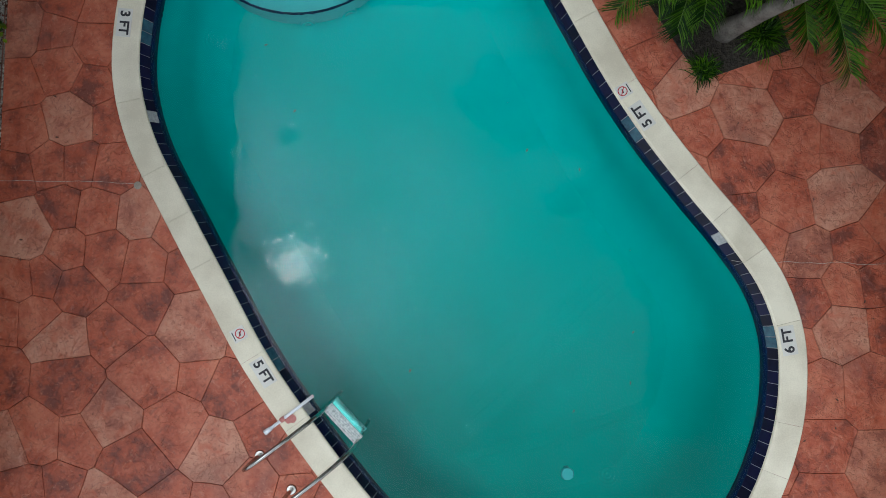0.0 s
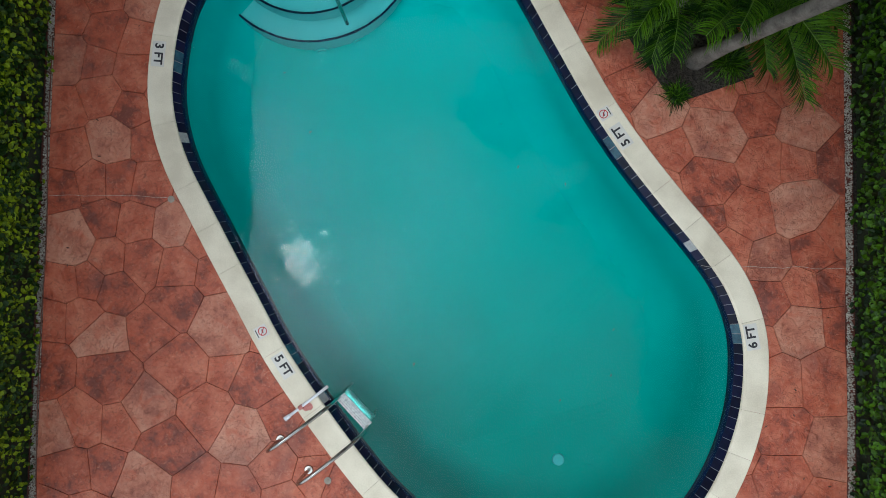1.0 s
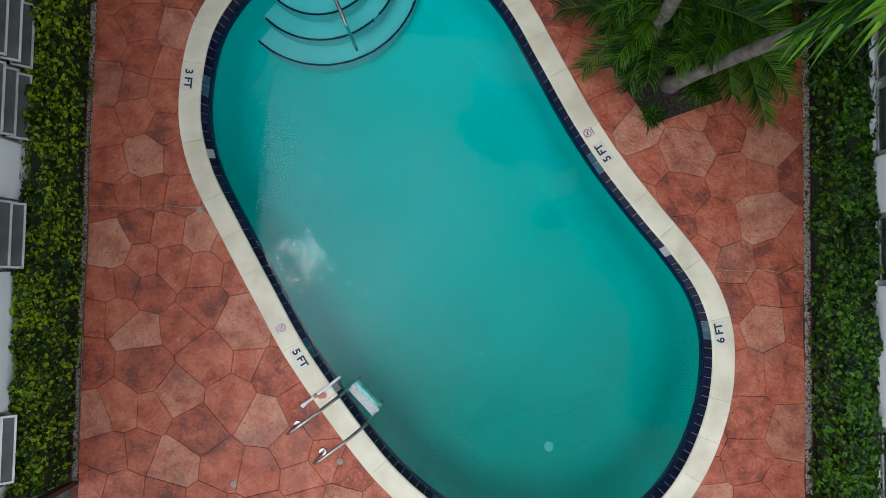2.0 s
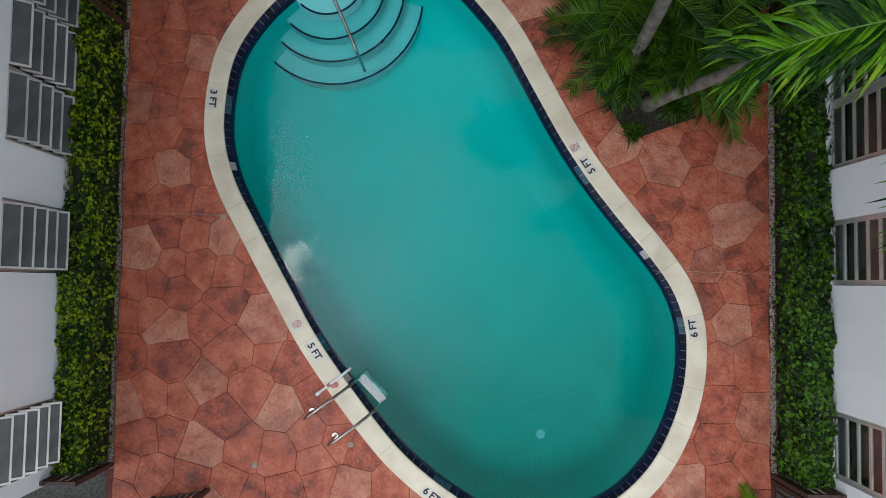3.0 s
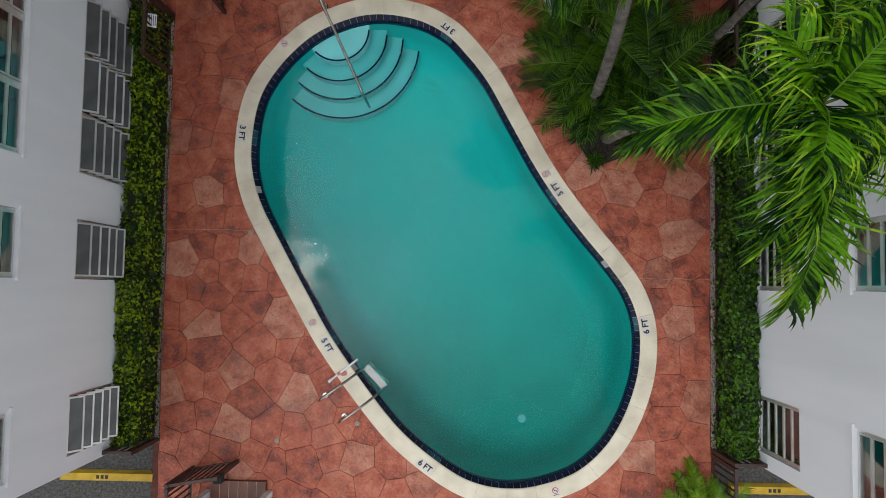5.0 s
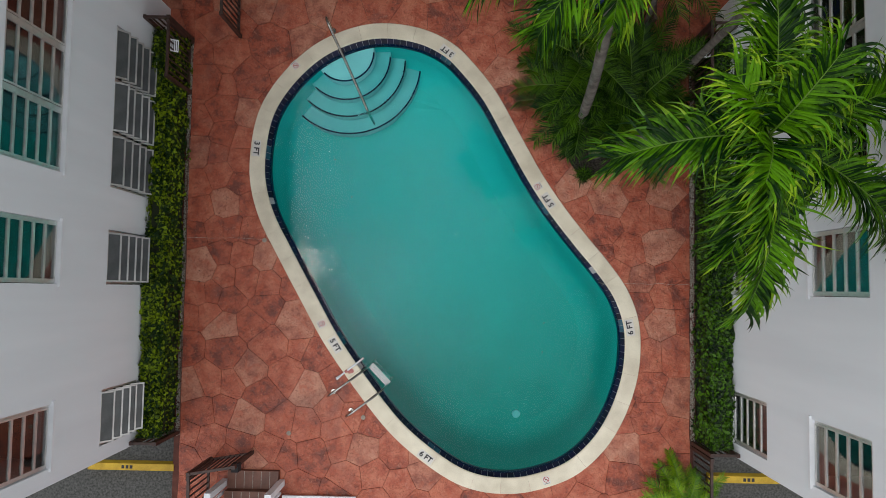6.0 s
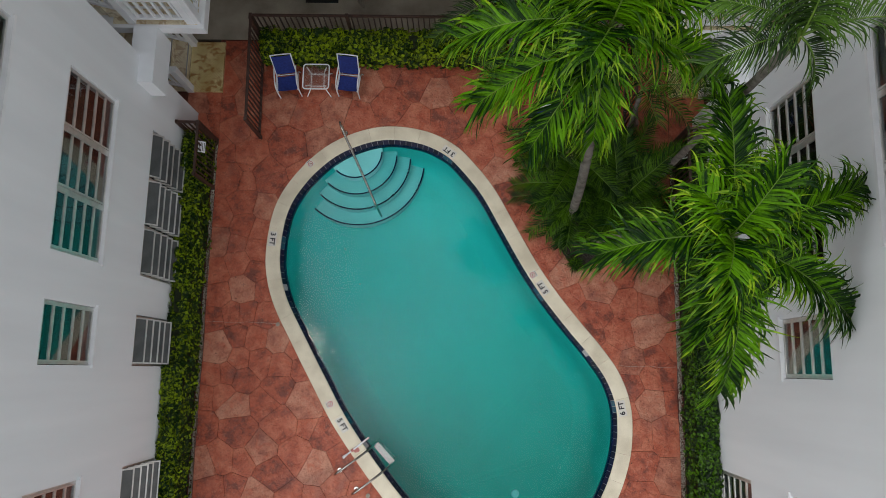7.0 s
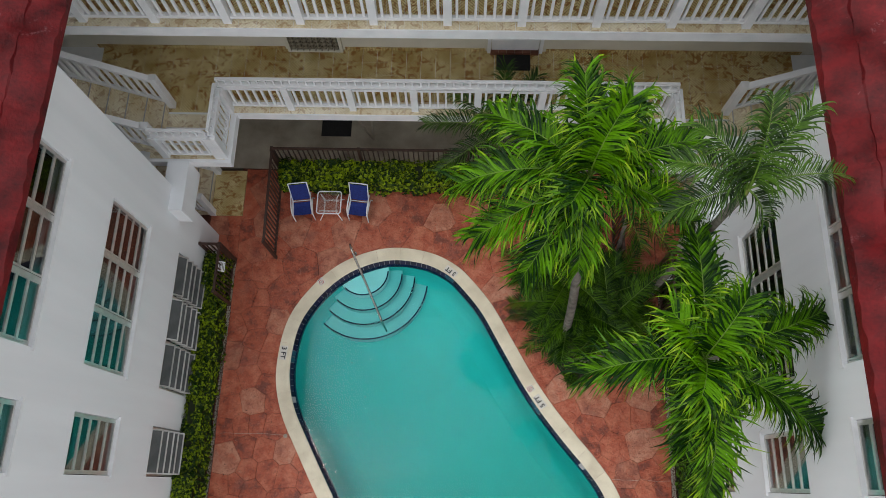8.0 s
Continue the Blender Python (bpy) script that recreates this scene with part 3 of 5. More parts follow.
# ---- windows ----
def pane_set(bm_frame, w, h, cols, rows, t):
    """Outer frame, mullions and transoms in the y-z plane, from (0, 0)."""
    for y in (0.025, w - 0.025):
        beam(bm_frame, (0, y, 0.015), (0, y, h - 0.006), 0.035, t, (1, 0, 0))
    for z in (0.032, h - 0.024):
        beam(bm_frame, (0, 0.042, z), (0, w - 0.042, z), t, 0.033)
    for c in range(1, cols):
        beam(bm_frame, (0, w * c / cols, 0.05), (0, w * c / cols, h - 0.042), 0.06, t, (1, 0, 0))


def awning_window(name, side, y0, y1, z0, z1, cols, tilt, label):
    """A window of five hinged lights a column. side: +1 where it faces east. tilt: how far the lights stand open, in degrees."""
    w, h, rows = y1 - y0, z1 - z0, 5
    wall = XW if side > 0 else XE
    win = tagged(new(name), label, "", "", "structure")
    win.location = (wall - side * 0.075, y0, z0)
    bm = bmesh.new()
    pane_set(bm, w, h, cols, rows, 0.07)
    part("window_frame", bm, M_ALU, win)
    bm = bmesh.new()
    box(bm, min(-side * 0.03, side * 0.105), max(-side * 0.03, side * 0.105), -0.04, w + 0.04, -0.04, 0.012)
    part("window_sill", bm, M_TRIM, win, "white painted sill")
    lh, lw = (h - 0.08) / rows, (w - 0.08 - 0.07 * (cols - 1)) / cols
    gb, fb = bmesh.new(), bmesh.new()
    box(gb, -0.003, 0.003, 0.02, lw - 0.02, -lh + 0.02, -0.02)
    for y in (0.014, lw - 0.014):
        beam(fb, (0, y, -0.002), (0, y, -lh + 0.002), 0.026, 0.03, (1, 0, 0))
    for z in (-0.015, -lh + 0.015):
        beam(fb, (0, 0.027, z), (0, lw - 0.027, z), 0.03, 0.026)
    gm, fm = mesh_of("glass", gb, M_OBSCURE if tilt > 10 else M_GLASS), mesh_of("sash", fb, M_ALU)
    for c in range(cols):
        for r in range(rows):
            sash = new("sash", fm)
            sash.parent = win
            a = tilt * (1 + 0.06 * ((r * 7 + c * 3) % 5 - 2)) * (1.0 if (c != 1 or tilt < 5) else 1.15)
            sash.matrix_basis = pose(side * 0.03, 0.04 + c * (lw + 0.07), h - 0.04 - r * lh, 0, -side * a, 0)
            g = new("glass", gm)
            g.parent = sash
    if z0 < 1:
        bm = bmesh.new()
        box(bm, -side * 0.16 - 0.004, -side * 0.16 + 0.004, 0.02, w - 0.02, 0.05, h - 0.02)
        part("blind", bm, M_BLIND, win, "grey blind hung behind the glass")
    return win


k = 0
for side, word in ((1, "west"), (-1, "east")):
    for (y0, y1, cols) in BAYS:
        for s, (z0, z1) in enumerate(STOREYS):
            k += 1
            open_up = side > 0 and s == 0
            awning_window("window_%d" % k, side, y0, y1, z0, z1, cols, 37 if open_up else 1.5,
                          ("aluminium awning window with its lights pushed open" if open_up else "closed aluminium awning window with five dark lights"))


# ---- north galleries ----
def slab(name, spans, z, label):
    bm = bmesh.new()
    for x0, x1, y0, y1 in spans:
        box(bm, x0, x1, y0, y1, z - 0.2, z)
    return structure(name, bm, M_TRIM, label)


slab("gallery_slab", [(-13, -4.03, 6.16, BACK), (-4.03, 4.12, FRONT, BACK), (4.12, 13, 6.16, BACK)], L2, "white edged slab of the first-floor gallery")
slab("gallery_slab", [(-13, 13, FRONT, BACK)], L3, "white edged slab of the second-floor gallery")
bm = bmesh.new()
box(bm, -13, 13, FRONT - 0.5, BACK + 0.2, 8.2, 8.4)
structure("ceiling", bm, M_TRIM, "white ceiling over the top gallery")
structure("wall_back", holed_wall(-13, 13, BACK, BACK + 0.2, -0.3, 8.2, []), M_CREAM, "cream painted rear wall of the galleries")
for x in (-13, 13):
    bm = bmesh.new()
    box(bm, x - 0.1, x + 0.1, YN, BACK, -0.3, 8.2)
    structure("wall_stair_end", bm, M_WALL, "white stucco wall at the end of the stairs")


# railings
def railing(name, a, b, z, bay=1.16, label="white painted timber railing with square balusters", height=1.06, raised=0.0):
    """Posts, two rails and balusters from a to b at floor level z."""
    a, b = Vector((*a, z)), Vector((*b, z))
    d = b - a
    length = d.length
    d.normalize()
    ob = holder(name, label, "railing", a, "gallery railings")
    n = max(1, round(length / bay))
    step = length / n
    bm = bmesh.new()
    beam(bm, (0, 0, 0), (0, 0, height - 0.05), 0.15, 0.13, (1, 0, 0))
    post = mesh_of("post", bm, M_TRIM)
    bm = bmesh.new()
    beam(bm, (0, 0, 0.13), (0, 0, height - 0.16), 0.042, 0.042, (1, 0, 0))
    bal = mesh_of("baluster", bm, M_TRIM)
    turn = math.degrees(math.atan2(d.y, d.x))
    for i in range(n + 1):
        p = new("post", post)
        p.parent = ob
        p.matrix_basis = Matrix.Translation(d * (i * step)) @ pose(0, 0, 0, 0, 0, turn)
        if i < n:
            m = max(2, round(step / 0.145))
            for j in range(1, m):
                q = new("baluster", bal)
                q.parent = ob
                q.matrix_basis = Matrix.Translation(d * (i * step + step * j / m)) @ pose(0, 0, 0, 0, 0, turn)
    for nm, zz, w, h in (("bottom_rail", 0.11, 0.07, 0.06), ("middle_rail", height - 0.15, 0.06, 0.07), ("top_rail", height - 0.02, 0.12, 0.045)):
        bm = bmesh.new()
        beam(bm, (0, 0, zz), d * length + Vector((0, 0, zz)), w, h)
        part(nm, bm, M_TRIM, ob)
    if raised:
        bm = bmesh.new()
        beam(bm, (0, 0, height), (0, 0, height + raised - 0.02), 0.03, 0.03, (1, 0, 0))
        short = mesh_of("short_baluster", bm, M_TRIM)
        m = max(3, round(length / 0.15))
        for j in range(m + 1):
            q = new("short_baluster", short)
            q.parent = ob
            q.matrix_basis = Matrix.Translation(d * (length * j / m)) @ pose(0, 0, 0, 0, 0, turn)
        bm = bmesh.new()
        beam(bm, Vector((0, 0, height + raised)), d * length + Vector((0, 0, height + raised)), 0.055, 0.035)
        part("raised_rail", bm, M_TRIM, ob, "thin white rail added on top")
    return ob


for sx, c in ((-1, -4.16), (1, 4.26)):
    railing("railing", (c, 6.30), (c, FRONT + 0.06), L2, 0.9, height=0.85, raised=0.16)
    railing("railing", (c + sx * 1.1, 6.30), (c + sx * 0.09, 6.30), L2, 0.9, height=0.85, raised=0.16)
railing("railing", (-4.16, FRONT + 0.16), (4.26, FRONT + 0.16), L2, 1.166, height=0.85, raised=0.16)
railing("railing", (-6.85, FRONT + 0.16), (7.07, FRONT + 0.16), L3, 1.16)


# stair flights on both sides, climbing away from the court
def flight(name, x0, sign, ya, yb, z0, count, label):
    ob = holder(name, label, "stairs", (x0, ya, z0), "corner stairs")
    rise, go = 0.171, 0.28
    w = yb - ya
    for i in range(count):
        bm = bmesh.new()
        xa, xb = sign * i * go, sign * (i + 1) * go + sign * 0.02
        box(bm, min(xa, xb), max(xa, xb), 0, w, max(0.0, i * rise - 0.12), (i + 1) * rise)
        tread = part("tread", bm, M_EDGE, ob)
        bm = bmesh.new()
        box(bm, min(xa, xa + sign * 0.022), max(xa, xa + sign * 0.022), 0.01, w - 0.01, (i + 1) * rise, (i + 1) * rise + 0.006)
        part("nosing", bm, M_TGROUT, tread, "worn dark nosing")
    top = Vector((sign * count * go, 0, count * rise))
    for y in (0.04, w - 0.04):
        bm = bmesh.new()
        beam(bm, (0, y, 0.95), (top.x, y, top.z + 0.95), 0.12, 0.06)
        part("handrail", bm, M_TRIM, ob, "white sloping handrail")
        bm = bmesh.new()
        beam(bm, (0, y, 0.2), (top.x, y, top.z + 0.2), 0.06, 0.07)
        part("bottom_rail", bm, M_TRIM, ob)
        bm = bmesh.new()
        beam(bm, (sign * -0.06, y, 0), (sign * -0.06, y, 1.02), 0.13, 0.13, (1, 0, 0))
        part("post", bm, M_TRIM, ob)
        for i in range(1, count * 2):
            bm = bmesh.new()
            q = top * (i / (count * 2))
            beam(bm, (q.x, y, q.z + 0.22), (q.x, y, q.z + 0.94), 0.045, 0.045, (1, 0, 0))
            part("baluster", bm, M_TRIM, ob)
    return ob


for sx, mid in ((-1, 0.0), (1, 0.1)):
    flight("stairs", sx * 5.3 + mid, sx, 6.12, 7.2, 0.01, 8, "tiled stairs with white timber rails, stained by rain")
    flight("stairs", sx * 5.36 + mid, sx, 6.34, 7.39, L2 + 0.03, 16, "tiled stairs with white timber rails, stained by rain")
    bm = bmesh.new()
    xa, xb = sx * 4.58 + mid, sx * 5.28 + mid
    box(bm, min(xa, xb), max(xa, xb), 6.11, 7.2, -0.02, 0.06)
    structure("stair_landing", bm, M_TILE, "stained tiled landing at the foot of the stairs")
    bm = bmesh.new()
    xa, xb = (XW - 0.15, XW + 0.26) if sx < 0 else (XE - 0.26, XE + 0.15)
    box(bm, xa, xb, 5.15, 6.155, 2.2, 2.8)
    structure("beam_end", bm, M_WALL, "white stucco beam end at the corner of the gallery")


# ---- fences ----
def picket_fence(name, a, b, label, height=1.12, rails=(0.12,), gap=0.11, group="pool fence"):
    a, b = Vector((*a, 0)), Vector((*b, 0))
    d = b - a
    length = d.length
    d.normalize()
    ob = holder(name, label, "fence", a, group)
    turn = pose(0, 0, 0, 0, 0, math.degrees(math.atan2(d.y, d.x)))
    bm = bmesh.new()
    beam(bm, (0, 0, -0.02), (0, 0, height + 0.02), 0.06, 0.06, (1, 0, 0))
    post = mesh_of("post", bm, M_IRON)
    bm = bmesh.new()
    beam(bm, (0, 0, 0.1), (0, 0, height - 0.02), 0.022, 0.022, (1, 0, 0))
    picket = mesh_of("picket", bm, M_IRON)
    n = max(1, round(length / 1.8))
    for i in range(n + 1):
        p = new("post", post)
        p.parent = ob
        p.matrix_basis = Matrix.Translation(d * (length * i / n)) @ turn
    m = max(2, round(length / gap))
    for i in range(1, m):
        p = new("picket", picket)
        p.parent = ob
        p.matrix_basis = Matrix.Translation(d * (length * i / m)) @ turn
    for z in (*rails, height - 0.02):
        bm = bmesh.new()
        beam(bm, (0, 0, z), d * length + Vector((0, 0, z)), 0.045, 0.04)
        part("rail", bm, M_IRON, ob)
    return ob


picket_fence("fence", (-3.76, 7.28), (3.80, 7.28), "dark brown iron picket fence behind the hedge")
picket_fence("fence", (-3.72, 5.14), (-3.76, 7.22), "dark brown iron picket fence beside the loungers")
picket_fence("fence", (3.72, 5.14), (3.80, 7.22), "dark brown iron picket fence under the palms")
for x0, x1, word in ((XW + 0.02, BW - 0.03, "west"), (BE + 0.03, XE - 0.02, "east")):
    corner = x1 if word == "west" else x0
    picket_fence("fence", (x0, 5.07), (x1, 5.07), "short dark iron fence closing the hedge bed")
    picket_fence("fence", (corner, 4.05), (corner, 5.0), "short dark iron fence beside the hedge")
    picket_fence("fence", (x0, -2.22), (x1, -2.22), "short dark iron fence at the hedge's end", height=1.0)
picket_fence("fence", (BE + 0.03, -5.2), (BE + 0.03, -2.3), "dark iron fence towards the car park", height=1.0)
gate = picket_fence("metal_gate", (-4.0, -2.68), (-3.25, -2.55), "dark brown iron gate standing open, with a latch", gap=0.1)
gate["category"] = "gate"
bm = bmesh.new()
box(bm, 0.68, 0.80, 0.02, 0.16, 0.86, 1.02)
part("latch", bm, M_BLACK, gate, "black gate latch")
picket_fence("fence", (-4.0, -3.6), (-4.0, -2.75), "dark iron fence beside the gate")


# ---- planting ----
def leaf_cloud(bm, rng, x0, x1, y0, y1, z0, z1, count, size, lump=0.12, spread=1.0):
    """Small folded leaves over the top and sides of a clipped block with an uneven outline."""
    for _ in range(count):
        u, v = rng.random(), rng.random()
        k = rng.random()
        x, y = x0 + (x1 - x0) * u, y0 + (y1 - y0) * v
        bumpy = lump * noise.noise(Vector((x * 2.3, y * 2.3, 1.7))) + lump * 0.6 * noise.noise(Vector((x * 6, y * 6, 4.0)))
        if k < 0.5:
            z, nrm = z1 + bumpy - rng.random() ** 2 * 0.12, Vector((0, 0, 1))
        else:
            z = z0 + (z1 - z0) * rng.random() ** 0.7
            side = rng.random()
            wob = lump * noise.noise(Vector((x * 3, y * 3, z * 3)))
            fx, fy = (y1 - y0), (x1 - x0)
            if side < fx / (fx + fy):
                e = -1 if rng.random() < 0.5 else 1
                x, nrm = (x0 - wob if e < 0 else x1 + wob), Vector((e, 0, 0.4))
            else:
                e = -1 if rng.random() < 0.5 else 1
                y, nrm = (y0 - wob if e < 0 else y1 + wob), Vector((0, e, 0.4))
        nrm = (nrm + Vector((rng.uniform(-1, 1), rng.uniform(-1, 1), rng.uniform(-0.4, 0.8))) * 0.6).normalized()
        a = nrm.cross(Vector((rng.uniform(-1, 1), rng.uniform(-1, 1), rng.uniform(-1, 1)))).normalized()
        b = nrm.cross(a)
        s = size * rng.uniform(0.6, 1.25)
        c = Vector((x, y, z))
        up = nrm * (s * 0.14)
        p = [c - a * s, c - a * s * 0.3 + b * s * 0.66 + up, c + a * s * 0.55 + b * s * 0.62 + up, c + a * s, c + a * s * 0.55 - b * s * 0.62 + up, c - a * s * 0.3 - b * s * 0.66 + up]
        v6 = [bm.verts.new(q) for q in p]
        bm.faces.new((v6[0], v6[1], v6[2], v6[3]))
        bm.faces.new((v6[0], v6[3], v6[4], v6[5]))


def raw_part(name, bm, mat, parent, label=""):
    me = bpy.data.meshes.new(name)
    bm.to_mesh(me)
    bm.free()
    me.materials.append(mat)
    ob = new(name, me)
    ob.parent = parent
    if label:
        ob["label"] = label
    return ob


def hedge(x0, x1, y0, y1, h, count, size, mat, label, seed):
    rng = random.Random(seed)
    ob = holder("hedge", label, "hedge")
    # plain dark box supplies the shaded gaps behind the leaves
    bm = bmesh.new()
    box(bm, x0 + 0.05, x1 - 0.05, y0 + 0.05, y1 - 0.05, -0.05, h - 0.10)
    part("shade_core", bm, M_HEDGE_SHADE, ob, "dark block standing in for the shade inside the hedge")
    bm = bmesh.new()
    leaf_cloud(bm, rng, x0, x1, y0, y1, 0.02, h, count, size, 0.16)
    leaves = raw_part("foliage", bm, mat, ob)
    leaves["kind"] = "stuff"
    return ob


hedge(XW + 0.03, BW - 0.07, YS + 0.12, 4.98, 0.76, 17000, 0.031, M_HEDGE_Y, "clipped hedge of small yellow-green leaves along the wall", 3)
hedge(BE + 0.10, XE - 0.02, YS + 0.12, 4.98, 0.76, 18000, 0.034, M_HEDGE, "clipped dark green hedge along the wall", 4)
hedge(-3.66, 1.25, 6.72, 7.2, 0.68, 11000, 0.043, M_HEDGE_Y, "bright green hedge in front of the iron fence", 5)


# gravel strips beside the hedges
def gravel(x0, x1, seed):
    rng = random.Random(seed)
    bm = bmesh.new()
    for _ in range(3200):
        x, y, s = rng.uniform(x0, x1), rng.uniform(YS, 5.0), rng.uniform(0.008, 0.02)
        top = bm.verts.new((x, y, s * 0.6 + 0.002))
        base = [bm.verts.new((x + s * math.cos(a + s * 90), y + s * math.sin(a + s * 90), -0.03)) for a in (0, 1.3, 2.6, 3.9, 5.1)]
        for p, q in zip(base, base[1:] + base[:1]):
            bm.faces.new((p, q, top))
    ob = part("gravel", bm, M_GRAVEL)
    return tagged(ob, "pale gravel strip between deck and hedge", "gravel", "", "stuff")


gravel(BW - 0.075, BW - 0.005, 7)
gravel(BE + 0.005, BE + 0.085, 8)


# palms
def frond_mesh(seed, length, leaflets, leaf_len, droop, mat, width=0.024, lift=0.05, ruffle=0.35, sweep=0.45, el=30.0, kink=0.5, loose=1.0, az=0.0):
    """A pinnate leaf along +x: an arching midrib with two ranks of ribbons that run out, then fall over."""
    rng = random.Random(seed)
    local = Matrix.Rotation(radians(el), 3, "Y") @ Matrix.Rotation(radians(-az), 3, "Z")
    fall, breeze = local @ Vector((0, 0, -1)), local @ Vector((-0.25, -0.40, 0))
    pts = []
    n = 14
    swing = rng.uniform(-0.16, 0.16)
    for i in range(n + 1):
        t = i / n
        pts.append(Vector((length * (t - 0.12 * t * t), length * swing * t * t, length * (lift * t - droop * t * t))))
    bm = bmesh.new()
    tube(bm, pts, [0.013 * (1 - 0.85 * i / n) + 0.002 for i in range(n + 1)], 5)
    for fc in bm.faces:
        fc.material_index = 1

    def rib(t):
        q = min(t * n, n - 1e-4)
        i = int(q)
        return pts[i].lerp(pts[i + 1], q - i), (pts[i + 1] - pts[i]).normalized()

    steps = 7
    lump = [rng.uniform(-1, 1) * loose for _ in range(12)]
    for j in range(leaflets):
        for sgn in (-1, 1):
            t = min(0.995, 0.09 + 0.91 * (j + 0.5 + rng.uniform(-0.45, 0.45) * loose) / leaflets)
            p, d = rib(t)
            up = Vector((-d.z, 0, d.x)).normalized()
            group = lump[int(t * 5.99) + (6 if sgn > 0 else 0)]
            ln = leaf_len * (0.40 + 0.60 * math.sin(math.pi * min(1, 0.15 + t * 0.74)) ** 0.6) * (1 + rng.uniform(-0.25, 0.12) * loose)
            fwd = sweep + 0.95 * t * t + rng.uniform(-0.16, 0.16) * loose + 0.15 * group
            out = (Vector((0, sgn, 0)) + d * fwd + up * (0.50 + 0.22 * group + rng.uniform(-0.32, 0.32) * loose)).normalized()
            w = width * rng.uniform(0.75, 1.15)
            sag = ruffle * rng.uniform(0.45, 1.5)
            start = kink * rng.uniform(0.5, 1.35)
            side = d - out * d.dot(out)
            side.normalize()
            twist = rng.gauss(0, 1.0) * loose
            veer = rng.gauss(0, 0.42) * loose
            yellow = rng.random() < 0.45 * loose
            c = p.copy()
            row = []
            for k in range(steps + 1):
                s = k / steps
                over = max(0.0, s - start)
                here = (out + fall * (sag * (0.25 * s + 3.2 * over)) + breeze * (3.0 * over * loose) + side * (veer * 2.6 * s * s)).normalized()
                if k:
                    c = c + here * (ln / steps)
                ww = w * min(1.0, 0.5 + 3.2 * s) * min(1.0, 2.1 * (1 - s) + 0.04)
                face = side - here * side.dot(here)
                face.normalize()
                cross = here.cross(face)
                a = twist * s * s * 1.6
                sv = (face * math.cos(a) + cross * math.sin(a)) * ww
                fold = (cross * math.cos(a) - face * math.sin(a)) * (ww * 0.28)
                row.append((bm.verts.new(c - sv + fold), bm.verts.new(c), bm.verts.new(c + sv + fold)))
            for k, (a, b) in enumerate(zip(row, row[1:])):
                for fc in (bm.faces.new((a[0], a[1], b[1], b[0])), bm.faces.new((a[1], a[2], b[2], b[1]))):
                    fc.material_index = 2 if yellow and k >= 4 else 0
    me = bpy.data.meshes.new("frond")
    bm.to_mesh(me)
    bm.free()
    me.materials.append(mat)
    me.materials.append(M_RIB)
    me.materials.append(M_TIP if mat is M_FROND else mat)
    return me


def palm(label, base, top, bend, radius, fronds, mats, group="palms", shaft=0.5, leaflets=58, leaf_len=0.62, seed=1, width=0.024, ruffle=0.35, sweep=0.45, kink=0.5, loose=1.0):
    """fronds: (azimuth, elevation of the leaf's base, length, droop) in degrees and metres."""
    base, top = Vector(base), Vector(top)
    ob = holder("palm_tree", label, "palm", base, group)
    mid = base.lerp(top, 0.5) + Vector(bend)
    line = arc([base - base, mid - base, top - base], 20)
    bm = bmesh.new()
    radii = []
    for i in range(len(line)):
        t = i / (len(line) - 1)
        radii.append(radius * (1.7 - 0.7 * min(1, t * 9) ** 0.6 - 0.22 * t) * (1 + (0.03 if i % 2 else 0.0)))
    tube(bm, line, radii, 12)
    part("trunk", bm, M_TRUNK, ob, "grey ringed trunk")
    d = (line[-1] - line[-2]).normalized()
    bm = bmesh.new()
    tube(bm, [line[-1] - d * 0.03, line[-1] + d * shaft * 0.3, line[-1] + d * shaft * 0.6], [radius * 0.85, radius * 0.65, radius * 0.2], 10)
    part("crownshaft", bm, M_STEM, ob, "smooth green crownshaft")
    heart = line[-1] + d * shaft * 0.55
    for i, (az, el, length, droop) in enumerate(fronds):
        me = frond_mesh(seed * 100 + i, length, int(leaflets * length / 2.0) + 6, leaf_len, droop, mats[i % len(mats)], width, 0.05, ruffle, sweep, el, kink, loose, az)
        fr = new("frond", me)
        fr.parent = ob
        fr.matrix_basis = Matrix.Translation(heart) @ pose(0, 0, 0, 0, 0, az) @ pose(0, 0, 0, 0, -el, 0)
    return ob


palm("tall palm with bright ruffled fronds leaning to the wall", (2.92, 3.03, -0.02), (3.50, 2.12, 5.65), (0.32, 0.24, 0.05), 0.080,
     [(178, 14, 1.5, 0.52), (96, 38, 1.65, 0.44), (18, 26, 1.75, 0.52), (-26, 12, 2.05, 0.62), (-80, 6, 1.9, 0.66), (-104, 14, 1.15, 0.7),
      (62, 60, 1.15, 0.25), (-50, -12, 1.3, 0.75), (140, 60, 0.8, 0.5), (250, 66, 0.75, 0.5)],
     [M_FROND], seed=11, leaf_len=0.64, leaflets=128, width=0.0155, ruffle=1.0, sweep=0.6, kink=0.5, loose=0.85)
palm("tall palm with bright ruffled fronds over the court's corner", (2.62, 3.50, -0.02), (1.98, 4.08, 6.6), (0.0, -0.28, 0.0), 0.085,
     [(172, 20, 1.6, 0.54), (208, 6, 1.6, 0.64), (238, -2, 1.5, 0.72), (262, -8, 1.2, 0.74), (22, 28, 1.55, 0.5), (-14, 10, 1.55, 0.72),
      (102, 54, 1.35, 0.32), (142, 30, 1.45, 0.5), (78, 72, 1.3, 0.2), (52, 50, 1.15, 0.34), (250, 60, 0.7, 0.5)],
     [M_FROND], seed=12, leaf_len=0.62, leaflets=128, width=0.0155, ruffle=1.0, sweep=0.6, kink=0.5, loose=0.85)
